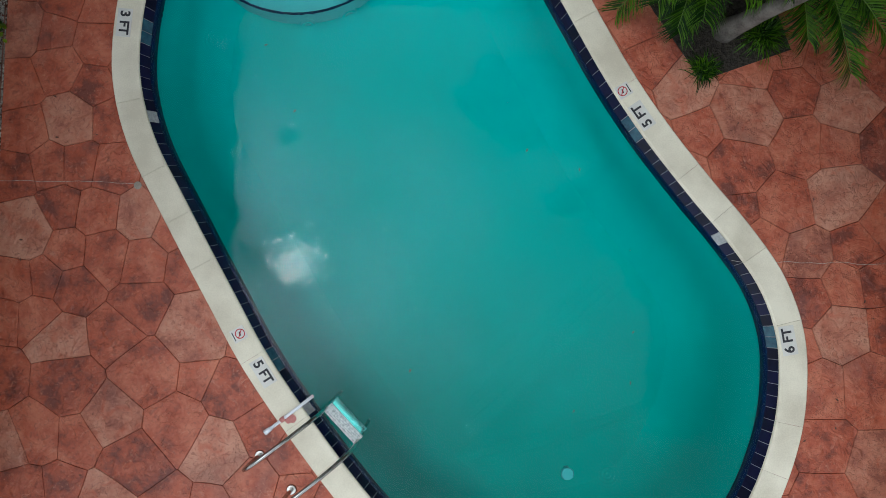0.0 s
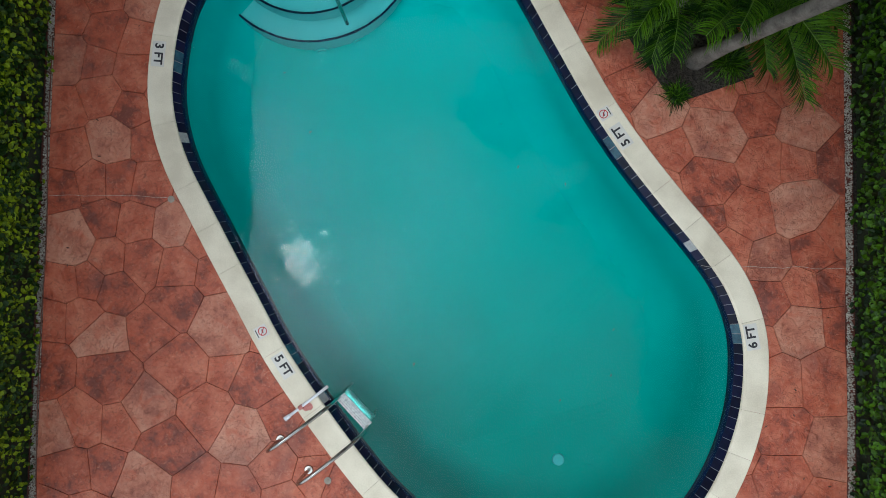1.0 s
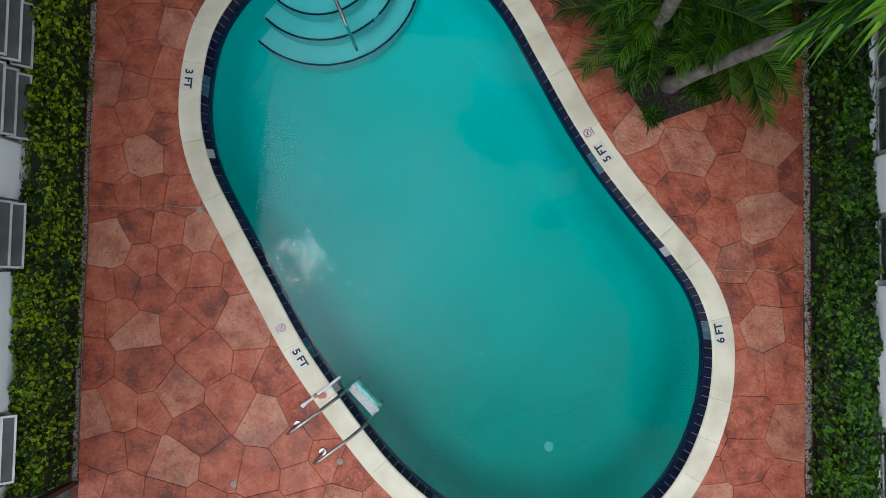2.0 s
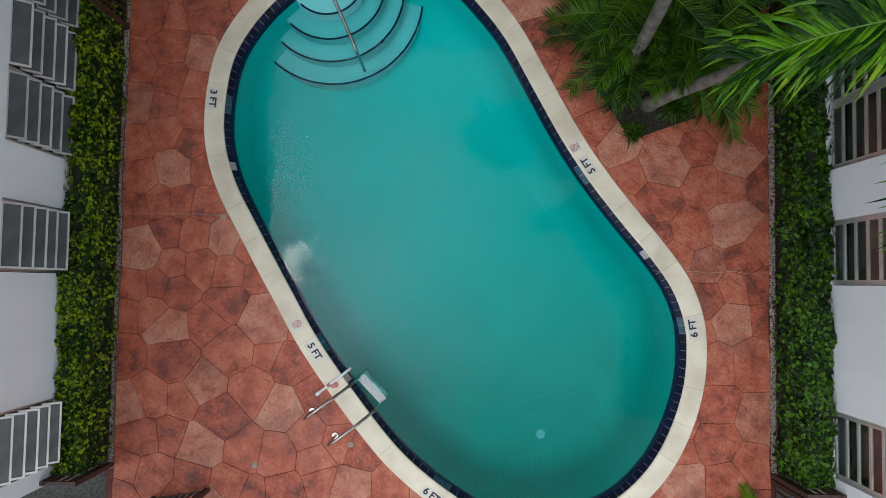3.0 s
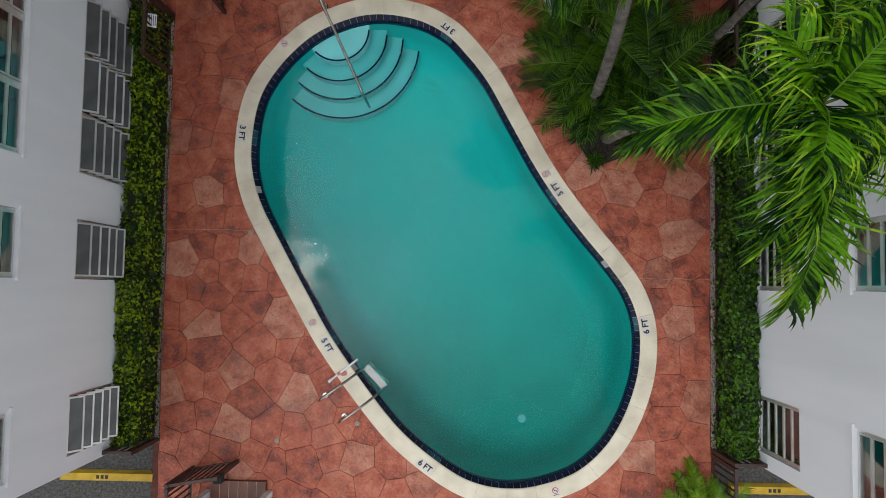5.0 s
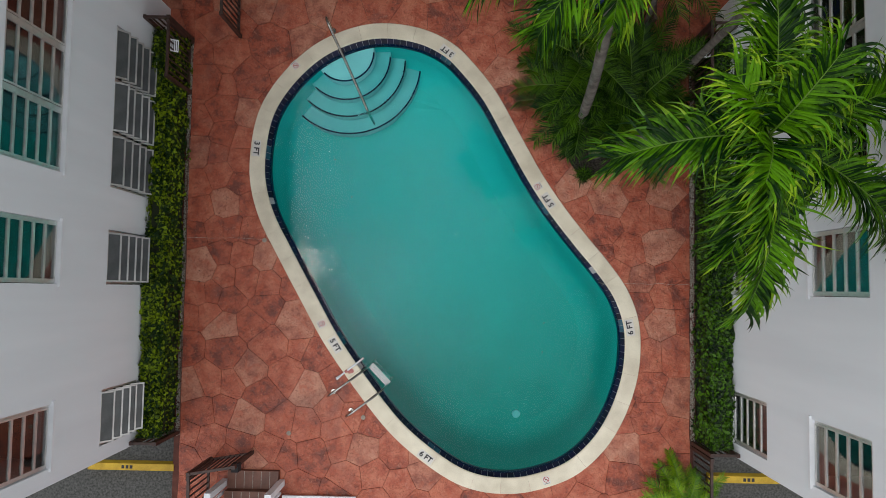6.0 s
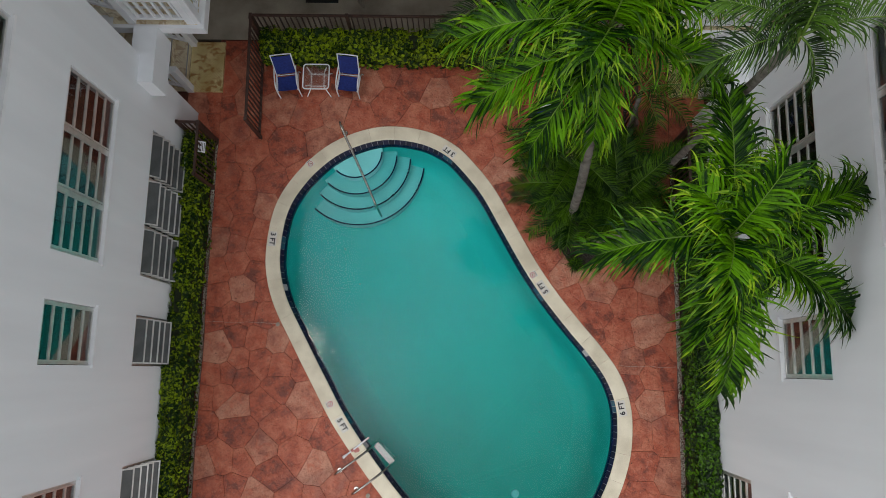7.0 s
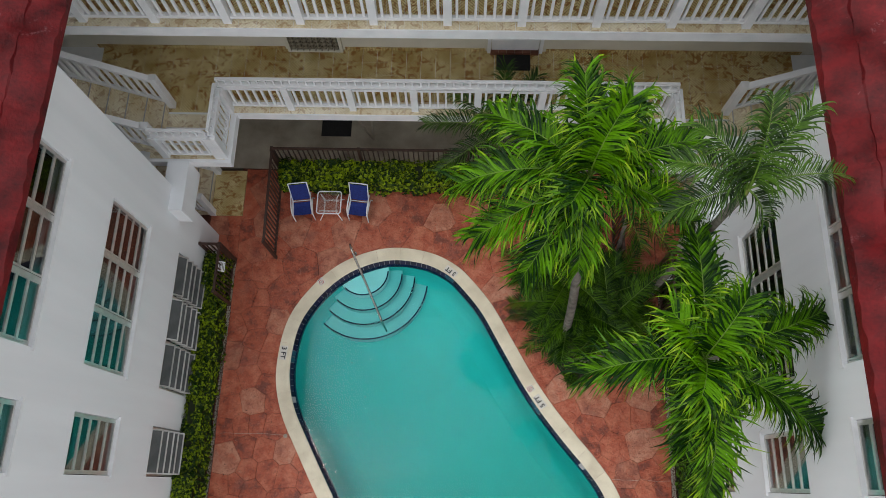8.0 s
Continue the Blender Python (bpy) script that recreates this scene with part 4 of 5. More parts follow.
palm("slender leaning palm with thin drooping leaves beside the wall", (4.52, 4.52, -0.02), (3.46, 3.55, 7.7), (0.0, 0.0, 0.0), 0.062,
     [(100, 74, 1.2, 0.3), (135, 58, 1.0, 0.45), (192, 30, 0.85, 0.6), (14, 38, 0.95, 0.85), (-40, -10, 0.5, 0.7), (68, 72, 1.15, 0.3), (165, 50, 0.95, 0.5)],
     [M_FROND_M], shaft=0.45, leaflets=84, leaf_len=0.40, seed=13, width=0.0085, ruffle=0.9, sweep=0.5, kink=0.45, loose=0.45)
palm("small palm with deep green fan of leaves behind the hedge", (1.55, 6.55, -0.02), (1.15, 7.0, 2.3), (0, 0, 0), 0.06,
     [(95, 55, 1.4, 0.25), (175, 30, 1.6, 0.35), (150, 50, 1.4, 0.3), (215, 15, 1.5, 0.45), (45, 50, 1.4, 0.3), (260, 10, 1.4, 0.5), (20, 15, 1.4, 0.45)],
     [M_FROND_M], shaft=0.3, leaflets=64, leaf_len=0.42, seed=14, width=0.009, ruffle=0.6, loose=0.5)
palm("small slender palm beside the fence with few drooping leaves", (3.80, 5.27, -0.02), (3.62, 5.46, 1.85), (0, 0, 0), 0.05,
     [(2, 28, 1.25, 0.5), (48, 48, 1.0, 0.4), (-28, 18, 1.05, 0.55), (-70, 30, 0.7, 0.5), (120, 40, 0.7, 0.5)],
     [M_FROND_D], shaft=0.3, leaflets=52, leaf_len=0.40, seed=15, width=0.008, ruffle=0.6, loose=0.4)


def clump(label, base, stems, seed, mats, spread=1.0, length=1.4, leaf_len=0.36, bare=None):
    """A clumping palm: arching leaves straight from the ground; bare: the azimuths between which only steep leaves stand."""
    rng = random.Random(seed)
    ob = holder("palm_shrub", label, "palm", base, "low palms")
    meshes = [frond_mesh(seed * 50 + i, length * (0.75 + 0.17 * i), 84, leaf_len, 0.62, mats[i % len(mats)], 0.0058 * leaf_len / 0.36, 0.06, 0.55, 0.36, 35, 0.45, 0.35) for i in range(4)]
    for i in range(stems):
        az, el = 360 * i / stems + rng.uniform(-18, 18), rng.uniform(12, 62)
        if bare and bare[0] < az % 360 < bare[1]:
            el = rng.uniform(66, 80)
        fr = new("frond", meshes[i % 4])
        fr.parent = ob
        off = Vector((math.cos(radians(az)), math.sin(radians(az)), 0)) * rng.uniform(0.02, 0.22) * spread
        fr.matrix_basis = Matrix.Translation(off + Vector((0, 0, rng.uniform(0.15, 0.75)))) @ pose(0, 0, 0, 0, 0, az) @ pose(0, 0, 0, 0, -el, 0)
        bm = bmesh.new()
        tube(bm, [off * 0.5, off + Vector((0, 0, 0.8))], [0.02, 0.014], 6)
        part("stem", bm, M_STEM, ob)
    return ob


clump("dense clump of dark green palm leaves round the trunks", (2.66, 3.98, -0.02), 30, 26, [M_FROND_D], 1.3, 0.90, bare=(255, 350))
clump("dense clump of dark green palm leaves round the trunks", (3.42, 3.72, -0.02), 28, 22, [M_FROND_D], 1.4, 1.0, bare=(185, 268))
clump("dense clump of dark green palm leaves round the trunks", (2.62, 4.62, -0.02), 22, 23, [M_FROND_D], 1.3, 0.95)
clump("clump of dark palm leaves at the edge of the bed", (3.55, 4.30, -0.02), 18, 24, [M_FROND_D], 1.1, 0.85)
clump("potted bright green feather palm beside the car park", (4.36, -3.12, -0.02), 24, 25, [M_TIP], 0.8, 0.52, 0.20)
for x, y, s, big in ((2.70, 2.60, 31, 0.85), (3.30, 2.98, 32, 1.35)):
    rng = random.Random(s)
    bm = bmesh.new()
    for i in range(220):
        a, ln, el = rng.uniform(0, 6.28), rng.uniform(0.15, 0.32) * big, rng.uniform(0.3, 1.2)
        p = Vector((x + rng.uniform(-0.06, 0.06), y + rng.uniform(-0.06, 0.06), 0))
        d = Vector((math.cos(a) * math.cos(el), math.sin(a) * math.cos(el), math.sin(el)))
        sd = Vector((-math.sin(a), math.cos(a), 0)) * 0.005
        m1, tip = p + d * ln * 0.6, p + d * ln - Vector((0, 0, ln * 0.35))
        v = [bm.verts.new(q) for q in (p - sd, p + sd, m1 + sd, m1 - sd, tip)]
        bm.faces.new((v[0], v[1], v[2], v[3]))
        bm.faces.new((v[3], v[2], v[4]))
    tuft = raw_part("grass_tuft", bm, M_FROND_D, None)
    tagged(tuft, "dark green tuft of strap leaves in the bed", "plant", "", "stuff")
# bed of soil among the deck stones, cut square
BED = [(2.69, 2.50), (3.62, 2.84), (3.30, 3.75), (3.05, 4.9), (2.3, 4.75), (2.15, 3.3)]
bm = bmesh.new()
lo, hi = ([bm.verts.new((x, y, z)) for x, y in BED] for z in (-0.05, 0.014))
bm.faces.new(lo[::-1])
bm.faces.new(hi)
for k in range(len(BED)):
    bm.faces.new((lo[k - 1], lo[k], hi[k], hi[k - 1]))
structure("planting_bed", bm, M_SOIL, "square bed of dark mulch under the palms")


# ---- pool fittings ----
# underwater steps: quarter-round treads with navy edging
STEP_AT = Vector((-1.80, 4.96, 0))
for i, (r, z) in enumerate(((0.57, -0.27), (0.865, -0.46), (1.14, -0.65), (1.43, -0.84))):
    bm = bmesh.new()
    n = 56
    low = [bm.verts.new((STEP_AT.x + r * math.cos(2 * math.pi * k / n), STEP_AT.y + r * math.sin(2 * math.pi * k / n), -1.1)) for k in range(n)]
    top = [bm.verts.new((v.co.x, v.co.y, z)) for v in low]
    bm.faces.new(top)
    for k in range(n):
        bm.faces.new((low[k - 1], low[k], top[k], top[k - 1]))
    # top tread takes the paler colour for the thinner water over it
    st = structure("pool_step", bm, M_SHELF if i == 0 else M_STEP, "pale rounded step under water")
    bm = bmesh.new()
    pts = []
    for k in range(40):
        a = radians(158 + (22 + 180 + 5 - 158 + 158) * k / 39)
        p = Vector((STEP_AT.x + (r - 0.012) * math.cos(a), STEP_AT.y + (r - 0.012) * math.sin(a), z + 0.004))
        if inside(p.x, p.y, ring(0.40, 0)):
            pts.append(p)
    tube(bm, pts, 0.016, 6)
    part("edge_tile", bm, M_NAVY, st, "navy tile edging of the step")

# handrail over the steps
hr = holder("handrail", "stainless steel handrail standing over the pool steps", "handrail", (-1.98, 5.26, 0))
bm = bmesh.new()
tube(bm, arc([(0, 0, 0), (0, 0, 0.55), (0.02, -0.06, 0.80), (0.10, -0.26, 0.84), (0.36, -0.8, 0.58), (0.62, -1.36, 0.28), (0.70, -1.54, 0.10), (0.72, -1.56, -0.66)], 5), 0.024, 10)
rail = part("rail", bm, M_STEEL, hr)
bm = bmesh.new()
tube(bm, [(0, 0, 0), (0, 0, 0.018)], [0.06, 0.05], 14)
part("flange", bm, M_STEEL, rail, "round steel escutcheon")

# ladder
A, B = Vector((-1.80, -1.43, 0)), Vector((-1.47, -1.77, 0))
REACH = Vector((0.76, 0.56, 0))
ld = holder("pool_ladder", "stainless steel pool ladder with ribbed treads", "ladder", A)
for o in (A - A, B - A):
    bm = bmesh.new()
    u = REACH.normalized()
    prof = [(0, 0), (-0.03, 0.35), (0.0, 0.58), (0.14, 0.70), (0.40, 0.66), (0.62, 0.52), (0.75, 0.36), (0.80, 0.10), (0.80, -0.3), (0.80, -1.0)]
    tube(bm, arc([o + u * a + Vector((0, 0, h)) for a, h in prof], 5), 0.021, 10)
    rail = part("rail", bm, M_STEEL, ld)
    bm = bmesh.new()
    tube(bm, [o, o + Vector((0, 0, 0.02))], [0.055, 0.045], 14)
    part("flange", bm, M_STEEL, rail, "round steel escutcheon")
for h in (-0.13, -0.46):
    bm = bmesh.new()
    p, q = REACH.normalized() * 0.81 + Vector((0, 0, h)), REACH.normalized() * 0.81 + (B - A) + Vector((0, 0, h))
    w = REACH.normalized() * 0.048
    for k in range(5):
        off = w * (k / 2 - 1)
        beam(bm, p + off, q + off, 0.021, 0.028 + 0.006 * (k % 2))
    part("tread", bm, M_STEEL if h < -0.3 else M_TREAD, ld, "ribbed aluminium tread")

# white plastic pole lying over the edge
pl = holder("pool_pole", "short white plastic pole lying across the coping", "pole", (-1.70, -1.16, 0.03))
bm = bmesh.new()
tube(bm, [(0, 0, 0), (0.44, 0.35, 0.05)], 0.017, 8)
part("tube", bm, M_TRIM, pl)
bm = bmesh.new()
tube(bm, [(0.11, 0.0875, 0.0125), (0.15, 0.119, 0.017)], 0.026, 10)
part("collar", bm, M_PINK, pl, "faded red collar")
bm = bmesh.new()
tube(bm, [(-0.05, -0.04, -0.004), (0.01, 0.008, 0.001)], [0.028, 0.022], 10)
part("grip", bm, M_TRIM, pl)
rng = random.Random(5)
bm = bmesh.new()
v = [bm.verts.new((0.07 * rng.uniform(0.7, 1.1) * math.cos(a), 0.05 * rng.uniform(0.6, 1.2) * math.sin(a), 0.012 + 0.012 * (i % 2))) for i, a in enumerate([k * 0.628 for k in range(10)])]
c0 = bm.verts.new((0, 0, 0.03))
for a, b in zip(v, v[1:] + v[:1]):
    bm.faces.new((a, b, c0))
rag = part("cloth", bm, M_PINK)
rag.location = (-1.50, -1.06, 0.01)
tagged(rag, "small crumpled faded pink cloth on the coping", "cloth")


# depth markers
def rim_at(x, y):
    i = min(range(N_RIM), key=lambda k: (RIM[k].x + INWARD[k].x * 0.15 - x) ** 2 + (RIM[k].y + INWARD[k].y * 0.15 - y) ** 2)
    u = INWARD[i]
    along = Vector((u.y, -u.x, 0))
    return i, u, along


def rounded_plate(bm, w, h, z0, z1):
    box(bm, -w / 2, w / 2, -h / 2, h / 2, z0, z1)


MARKED = set()
for text, x, y in (("3 FT", -3.35, 3.02), ("3 FT", 0.17, 4.89), ("5 FT", 2.07, 2.12), ("6 FT", 3.57, -0.18), ("6 FT", -0.10, -2.57), ("5 FT", -1.79, -0.59)):
    i, u, along = rim_at(x, y)
    MARKED.add(i)
    ob = holder("depth_marker", "pale depth marker with black lettering on the coping", "depth marker", (x, y, 0.016), "depth markers")
    ob.rotation_euler = (0, 0, math.atan2(along.y, along.x))
    bm = bmesh.new()
    rounded_plate(bm, 0.30, 0.155, -0.004, 0.002)
    plate = part("plate", bm, M_PLATE, ob, "pale square tile")
    fc = bpy.data.curves.new("lettering", "FONT")
    fc.body, fc.size, fc.align_x, fc.align_y, fc.extrude, fc.offset = text, 0.138, "CENTER", "CENTER", 0.001, 0.0042
    fc.materials.append(M_INK)
    tx = new("lettering", fc)
    tx.parent = plate
    tx.location = (0, 0, 0.004)
for x, y in ((-2.67, 4.60), (1.88, 2.38), (-2.05, -0.21), (2.08, -2.94)):
    i, u, along = rim_at(x, y)
    ob = holder("warning_sign", "round red no-diving sign on a pale tile", "sign", (x, y, 0.016), "no-diving signs")
    ob.rotation_euler = (0, 0, math.atan2(along.y, along.x))
    bm = bmesh.new()
    rounded_plate(bm, 0.14, 0.15, -0.004, 0.002)
    plate = part("plate", bm, M_PLATE, ob, "pale square tile")
    bm = bmesh.new()
    n = 28
    a = [[bm.verts.new((r * math.cos(2 * math.pi * k / n), 0.015 + r * math.sin(2 * math.pi * k / n), 0.004)) for k in range(n)] for r in (0.042, 0.052)]
    for k in range(n):
        bm.faces.new((a[0][k - 1], a[0][k], a[1][k], a[1][k - 1]))
    beam(bm, (-0.032, 0.047, 0.004), (0.032, -0.017, 0.004), 0.009, 0.002)
    part("ring", bm, M_RED, plate, "red ring and bar")
    bm = bmesh.new()
    beam(bm, (-0.022, 0.02, 0.0035), (0.02, 0.008, 0.0035), 0.016, 0.001)
    beam(bm, (-0.05, -0.056, 0.0035), (0.05, -0.056, 0.0035), 0.010, 0.001)
    part("mark", bm, M_INK, plate, "dark bars")

# deck drains and the fitting on the pool floor
for x, y in ((-3.15, 1.31), (-1.25, -1.89), (-2.6, -2.2)):
    bm = bmesh.new()
    tube(bm, [(0, 0, -0.01), (0, 0, 0.006)], [0.045, 0.04], 14)
    tube(bm, [(0, 0, 0.004), (0, 0, 0.009)], [0.018, 0.016], 10)
    d = part("deck_drain", bm, M_CONC)
    d.location = (x, y, 0)
    tagged(d, "small round grey drain cap in the deck", "drain", "deck drains")
bm = bmesh.new()
tube(bm, [(0, 0, 0), (0, 0, 0.03)], [0.09, 0.075], 20)
d = part("main_drain", bm, M_STEP)
d.location = (1.72, -2.15, floor_z(-2.15))
tagged(d, "round main drain cover on the pool floor, coloured with the water's tint", "drain")


# ---- furniture ----
def sling_chair(at, turn):
    ob = holder("lounge_chair", "white framed lounge chair with royal blue sling fabric", "chair", (*at, 0), "pool chairs")
    ob.rotation_euler = (0, 0, radians(turn))
    ob.scale = (0.88, 0.88, 0.88)
    for s in (-1, 1):
        x = s * 0.25
        bm = bmesh.new()
        tube(bm, arc([(x, -0.27, 0), (x, -0.25, 0.36), (x, -0.16, 0.56), (x, 0.16, 0.58), (x, 0.26, 0.54)], 4), 0.016, 8)
        part("armrest", bm, M_TRIM, ob, "white tubular arm and front leg")
        bm = bmesh.new()
        tube(bm, arc([(x, 0.33, 0), (x, 0.22, 0.28), (x, 0.02, 0.36), (x, -0.24, 0.38)], 4), 0.015, 8)
        part("leg", bm, M_TRIM, ob)
        bm = bmesh.new()
        tube(bm, arc([(x * 0.92, -0.26, 0.38), (x * 0.92, 0.02, 0.34), (x * 0.92, 0.14, 0.42), (x * 0.92, 0.34, 0.95)], 4), 0.014, 8)
        part("side_rail", bm, M_TRIM, ob)
    bm = bmesh.new()
    tube(bm, arc([(-0.23, 0.34, 0.95), (-0.2, 0.352, 0.985), (0.2, 0.352, 0.985), (0.23, 0.34, 0.95)], 3), 0.014, 8)
    part("top_rail", bm, M_TRIM, ob)
    for nm, prof in (("seat", [(-0.255, 0.388), (-0.1, 0.358), (0.0, 0.348), (0.10, 0.372)]), ("backrest", [(0.145, 0.44), (0.22, 0.63), (0.28, 0.79), (0.335, 0.945)])):
        bm = bmesh.new()
        rows = []
        for y, z in prof:
            upper = [bm.verts.new((x, y, z + 0.006 - 0.02 * (1 - (x / 0.22) ** 2))) for x in (-0.222, -0.11, 0, 0.11, 0.222)]
            lower = [bm.verts.new((x, y + 0.003, z - 0.001 - 0.02 * (1 - (x / 0.22) ** 2))) for x in (0.222, 0.11, 0, -0.11, -0.222)]
            rows.append(upper + lower)
        for r, s2 in zip(rows, rows[1:]):
            for k in range(10):
                bm.faces.new((r[k - 1], r[k], s2[k], s2[k - 1]))
        bm.faces.new(rows[0][::-1])
        bm.faces.new(rows[-1])
        part(nm, bm, M_BLUE, ob, "royal blue woven sling")
    bm = bmesh.new()
    tube(bm, [(-0.23, 0.125, 0.40), (0.23, 0.125, 0.40)], 0.011, 8)
    part("cross_bar", bm, M_TRIM, ob)
    return ob


sling_chair((-3.16, 6.26), 7)
sling_chair((-1.90, 6.27), -6)
sling_chair((3.05, 5.75), -25)
sling_chair((2.05, 5.25), 20)

tb = holder("side_table", "small square table with white tube frame and frosted glass top", "table", (-2.55, 6.30, 0))
bm = bmesh.new()
c = [(-0.27, -0.27), (0.27, -0.27), (0.27, 0.27), (-0.27, 0.27)]
loop = []
for (x, y), a0 in zip(c, (180, 270, 0, 90)):
    for k in range(5):
        a = radians(a0 + k * 22.5)
        loop.append(Vector((x * 0.75 + 0.06 * math.cos(a), y * 0.75 + 0.06 * math.sin(a), 0.44)) * 1.0 + Vector((x * 0.0, y * 0.0, 0)))
tube(bm, loop + [loop[0]], 0.014, 8)
part("rim", bm, M_TRIM, tb)
bm = bmesh.new()
lo, hi = ([bm.verts.new(p + Vector((0, 0, z))) for p in loop] for z in (0.002, 0.009))
bm.faces.new(lo)
bm.faces.new(hi)
for k in range(len(loop)):
    bm.faces.new((lo[k - 1], lo[k], hi[k], hi[k - 1]))
top = part("tabletop", bm, M_FROST, tb, "frosted glass pane")
top.visible_shadow = False
for sx in (-1, 1):
    for sy in (-1, 1):
        bm = bmesh.new()
        tube(bm, arc([(sx * 0.20, sy * 0.20, 0.43), (sx * 0.13, sy * 0.13, 0.25), (sx * 0.25, sy * 0.26, 0.0)], 5), 0.012, 8)
        part("leg", bm, M_TRIM, tb)
bm = bmesh.new()
for s in (-1, 1):
    beam(bm, (-0.13, s * 0.13, 0.25), (0.13, s * 0.13, 0.25), 0.016, 0.016)
    beam(bm, (s * 0.13, -0.13, 0.25), (s * 0.13, 0.13, 0.25), 0.016, 0.016)
part("stretcher", bm, M_TRIM, tb)


# ---- galleries' fittings ----
def door_mat(x0, x1, y0, y1, z):
    bm = bmesh.new()
    box(bm, x0, x1, y0, y1, z, z + 0.014)
    box(bm, x0 + 0.04, x1 - 0.04, y0 + 0.04, y1 - 0.04, z + 0.014, z + 0.018)
    return tagged(part("door_mat", bm, M_BLACK), "black rubber door mat on the gallery floor", "mat", "door mats")


door_mat(1.02, 1.69, 8.24, 8.62, L2 + 0.008)
door_mat(-2.95, -2.25, 8.16, 8.60, -0.012)
fs = holder("folding_stand", "thin grey folded stand leaning in the ground gallery", "stand", (-1.70, 8.07, -0.012))
for x in (-0.31, 0.01):
    bm = bmesh.new()
    beam(bm, (0, 0, 0), (x, 0.14, 0.75), 0.045, 0.018)
    part("leg", bm, M_CONC, fs)
bm = bmesh.new()
beam(bm, (-0.226, 0.103, 0.55), (0.008, 0.103, 0.55), 0.02, 0.015)
part("brace", bm, M_CONC, fs)
dr = tagged(new("door_1"), "white panelled door in the cream rear wall", "", "", "structure")
dr.location = (0.92, BACK - 0.03, L2)
bm = bmesh.new()
box(bm, 0, 0.92, 0, 0.05, 0.1, 2.05)
for z0, z1 in ((0.2, 0.85), (0.98, 1.9)):
    for x0, x1 in ((0.1, 0.42), (0.5, 0.82)):
        box(bm, x0, x1, -0.012, 0.0, z0, z1)
part("leaf", bm, M_TRIM, dr)
for i in range(6):
    bm = bmesh.new()
    box(bm, -0.02 + i * 0.16, 0.13 + i * 0.16, -0.06, 0.03, 0.0, 0.095)
    part("brick", bm, M_BROWN, dr, "brown brick threshold")
bm = bmesh.new()
for x in (-0.05, 0.97):
    box(bm, x - 0.035, x + 0.035, -0.02, 0.05, 0, 2.1)
box(bm, -0.085, 1.005, -0.02, 0.05, 2.1, 2.17)
part("frame", bm, M_TRIM, dr)
# breeze-block screen in the rear wall
gr = tagged(new("vent_1"), "screen of pierced decorative blocks in the rear wall", "", "", "structure")
gr.location = (-3.08, BACK - 0.03, L2 + 0.08)
# the wall is solid here; a black sheet imitates the shaded holes
bm = bmesh.new()
box(bm, 0, 0.98, 0.012, 0.03, 0, 1.2)
part("backing", bm, M_BLACK, gr, "black sheet standing in for the dark behind the blocks")
bm = bmesh.new()
beam(bm, (-0.05, -0.07, -0.05), (-0.05, 0.07, -0.05), 0.02, 0.02)
beam(bm, (-0.06, -0.03, 0), (0.06, -0.03, 0), 0.03, 0.012)
beam(bm, (0, -0.03, -0.06), (0, -0.03, 0.06), 0.012, 0.03, (1, 0, 0))
for sx in (-1, 1):
    for sz in (-1, 1):
        beam(bm, (sx * 0.01, -0.03, sz * 0.01), (sx * 0.042, -0.03, sz * 0.042), 0.02, 0.03, (0, 1, 0))
block = mesh_of("block", bm, M_BLOCK)
for i in range(8):
    for j in range(10):
        p = new("block", block)
        p.parent = gr
        p.location = (0.06 + i * 0.123, 0.012, 0.06 + j * 0.12)
bm = bmesh.new()
for x in (-0.03, 1.01):
    box(bm, x - 0.03, x + 0.03, -0.05, 0.03, -0.06, 1.26)
box(bm, 0, 0.98, -0.05, 0.03, -0.06, 0.0)
part("frame", bm, M_CREAM, gr)
# baseboard of the first-floor gallery
bm = bmesh.new()
for x0, x1 in ((-7, -3.2), (-2.0, 0.80), (2.0, 7)):
    box(bm, x0, x1, BACK - 0.015, BACK, L2 + 0.006, L2 + 0.10)
structure("baseboard", bm, M_TILE, "stained tile skirting")

# ---- south end ----
for x0, x1, word in ((-6.25, -4.68, "west"), (4.98, 6.6, "east")):
    ws = holder("wheel_stop", "worn yellow concrete wheel stop with dark stencilled marks", "wheel stop", (x0, -2.86, -0.12), "wheel stops")
    bm = bmesh.new()
    v = [bm.verts.new((x, y, z)) for x in (0, x1 - x0) for y, z in ((-0.09, 0), (-0.06, 0.13), (0.06, 0.13), (0.09, 0))]
    for q in ((0, 1, 2, 3), (7, 6, 5, 4), (0, 4, 5, 1), (1, 5, 6, 2), (2, 6, 7, 3), (0, 3, 7, 4)):
        bm.faces.new([v[i] for i in q])
    body = part("body", bm, M_YELLOW, ws)
    for k in range(3):
        bm = bmesh.new()
        box(bm, 0.62 + k * 0.075, 0.67 + k * 0.075, -0.03, 0.03, 0.130, 0.133)
        part("mark", bm, M_INK, body, "dark stencilled bar")
sd = holder("entrance_stairs", "brown quarry-tiled steps between white timber rails", "stairs", (-3.72, -2.86, 0))
for i in range(4):
    bm = bmesh.new()
    box(bm, 0.06, 0.98, -0.32 * (i + 1), -0.32 * i, -0.02, 0.10 + i * 0.165)
    tread = part("tread", bm, M_BROWN, sd)
    if i < 2:
        bm = bmesh.new()
        for k in range(1, 6):
            box(bm, 0.06 + k * 0.153 - 0.004, 0.06 + k * 0.153 + 0.004, -0.32 * (i + 1) + 0.01, -0.32 * i - 0.01, 0.10 + i * 0.165, 0.103 + i * 0.165)
        part("joint", bm, M_GRAVEL, tread, "pale tile joints")
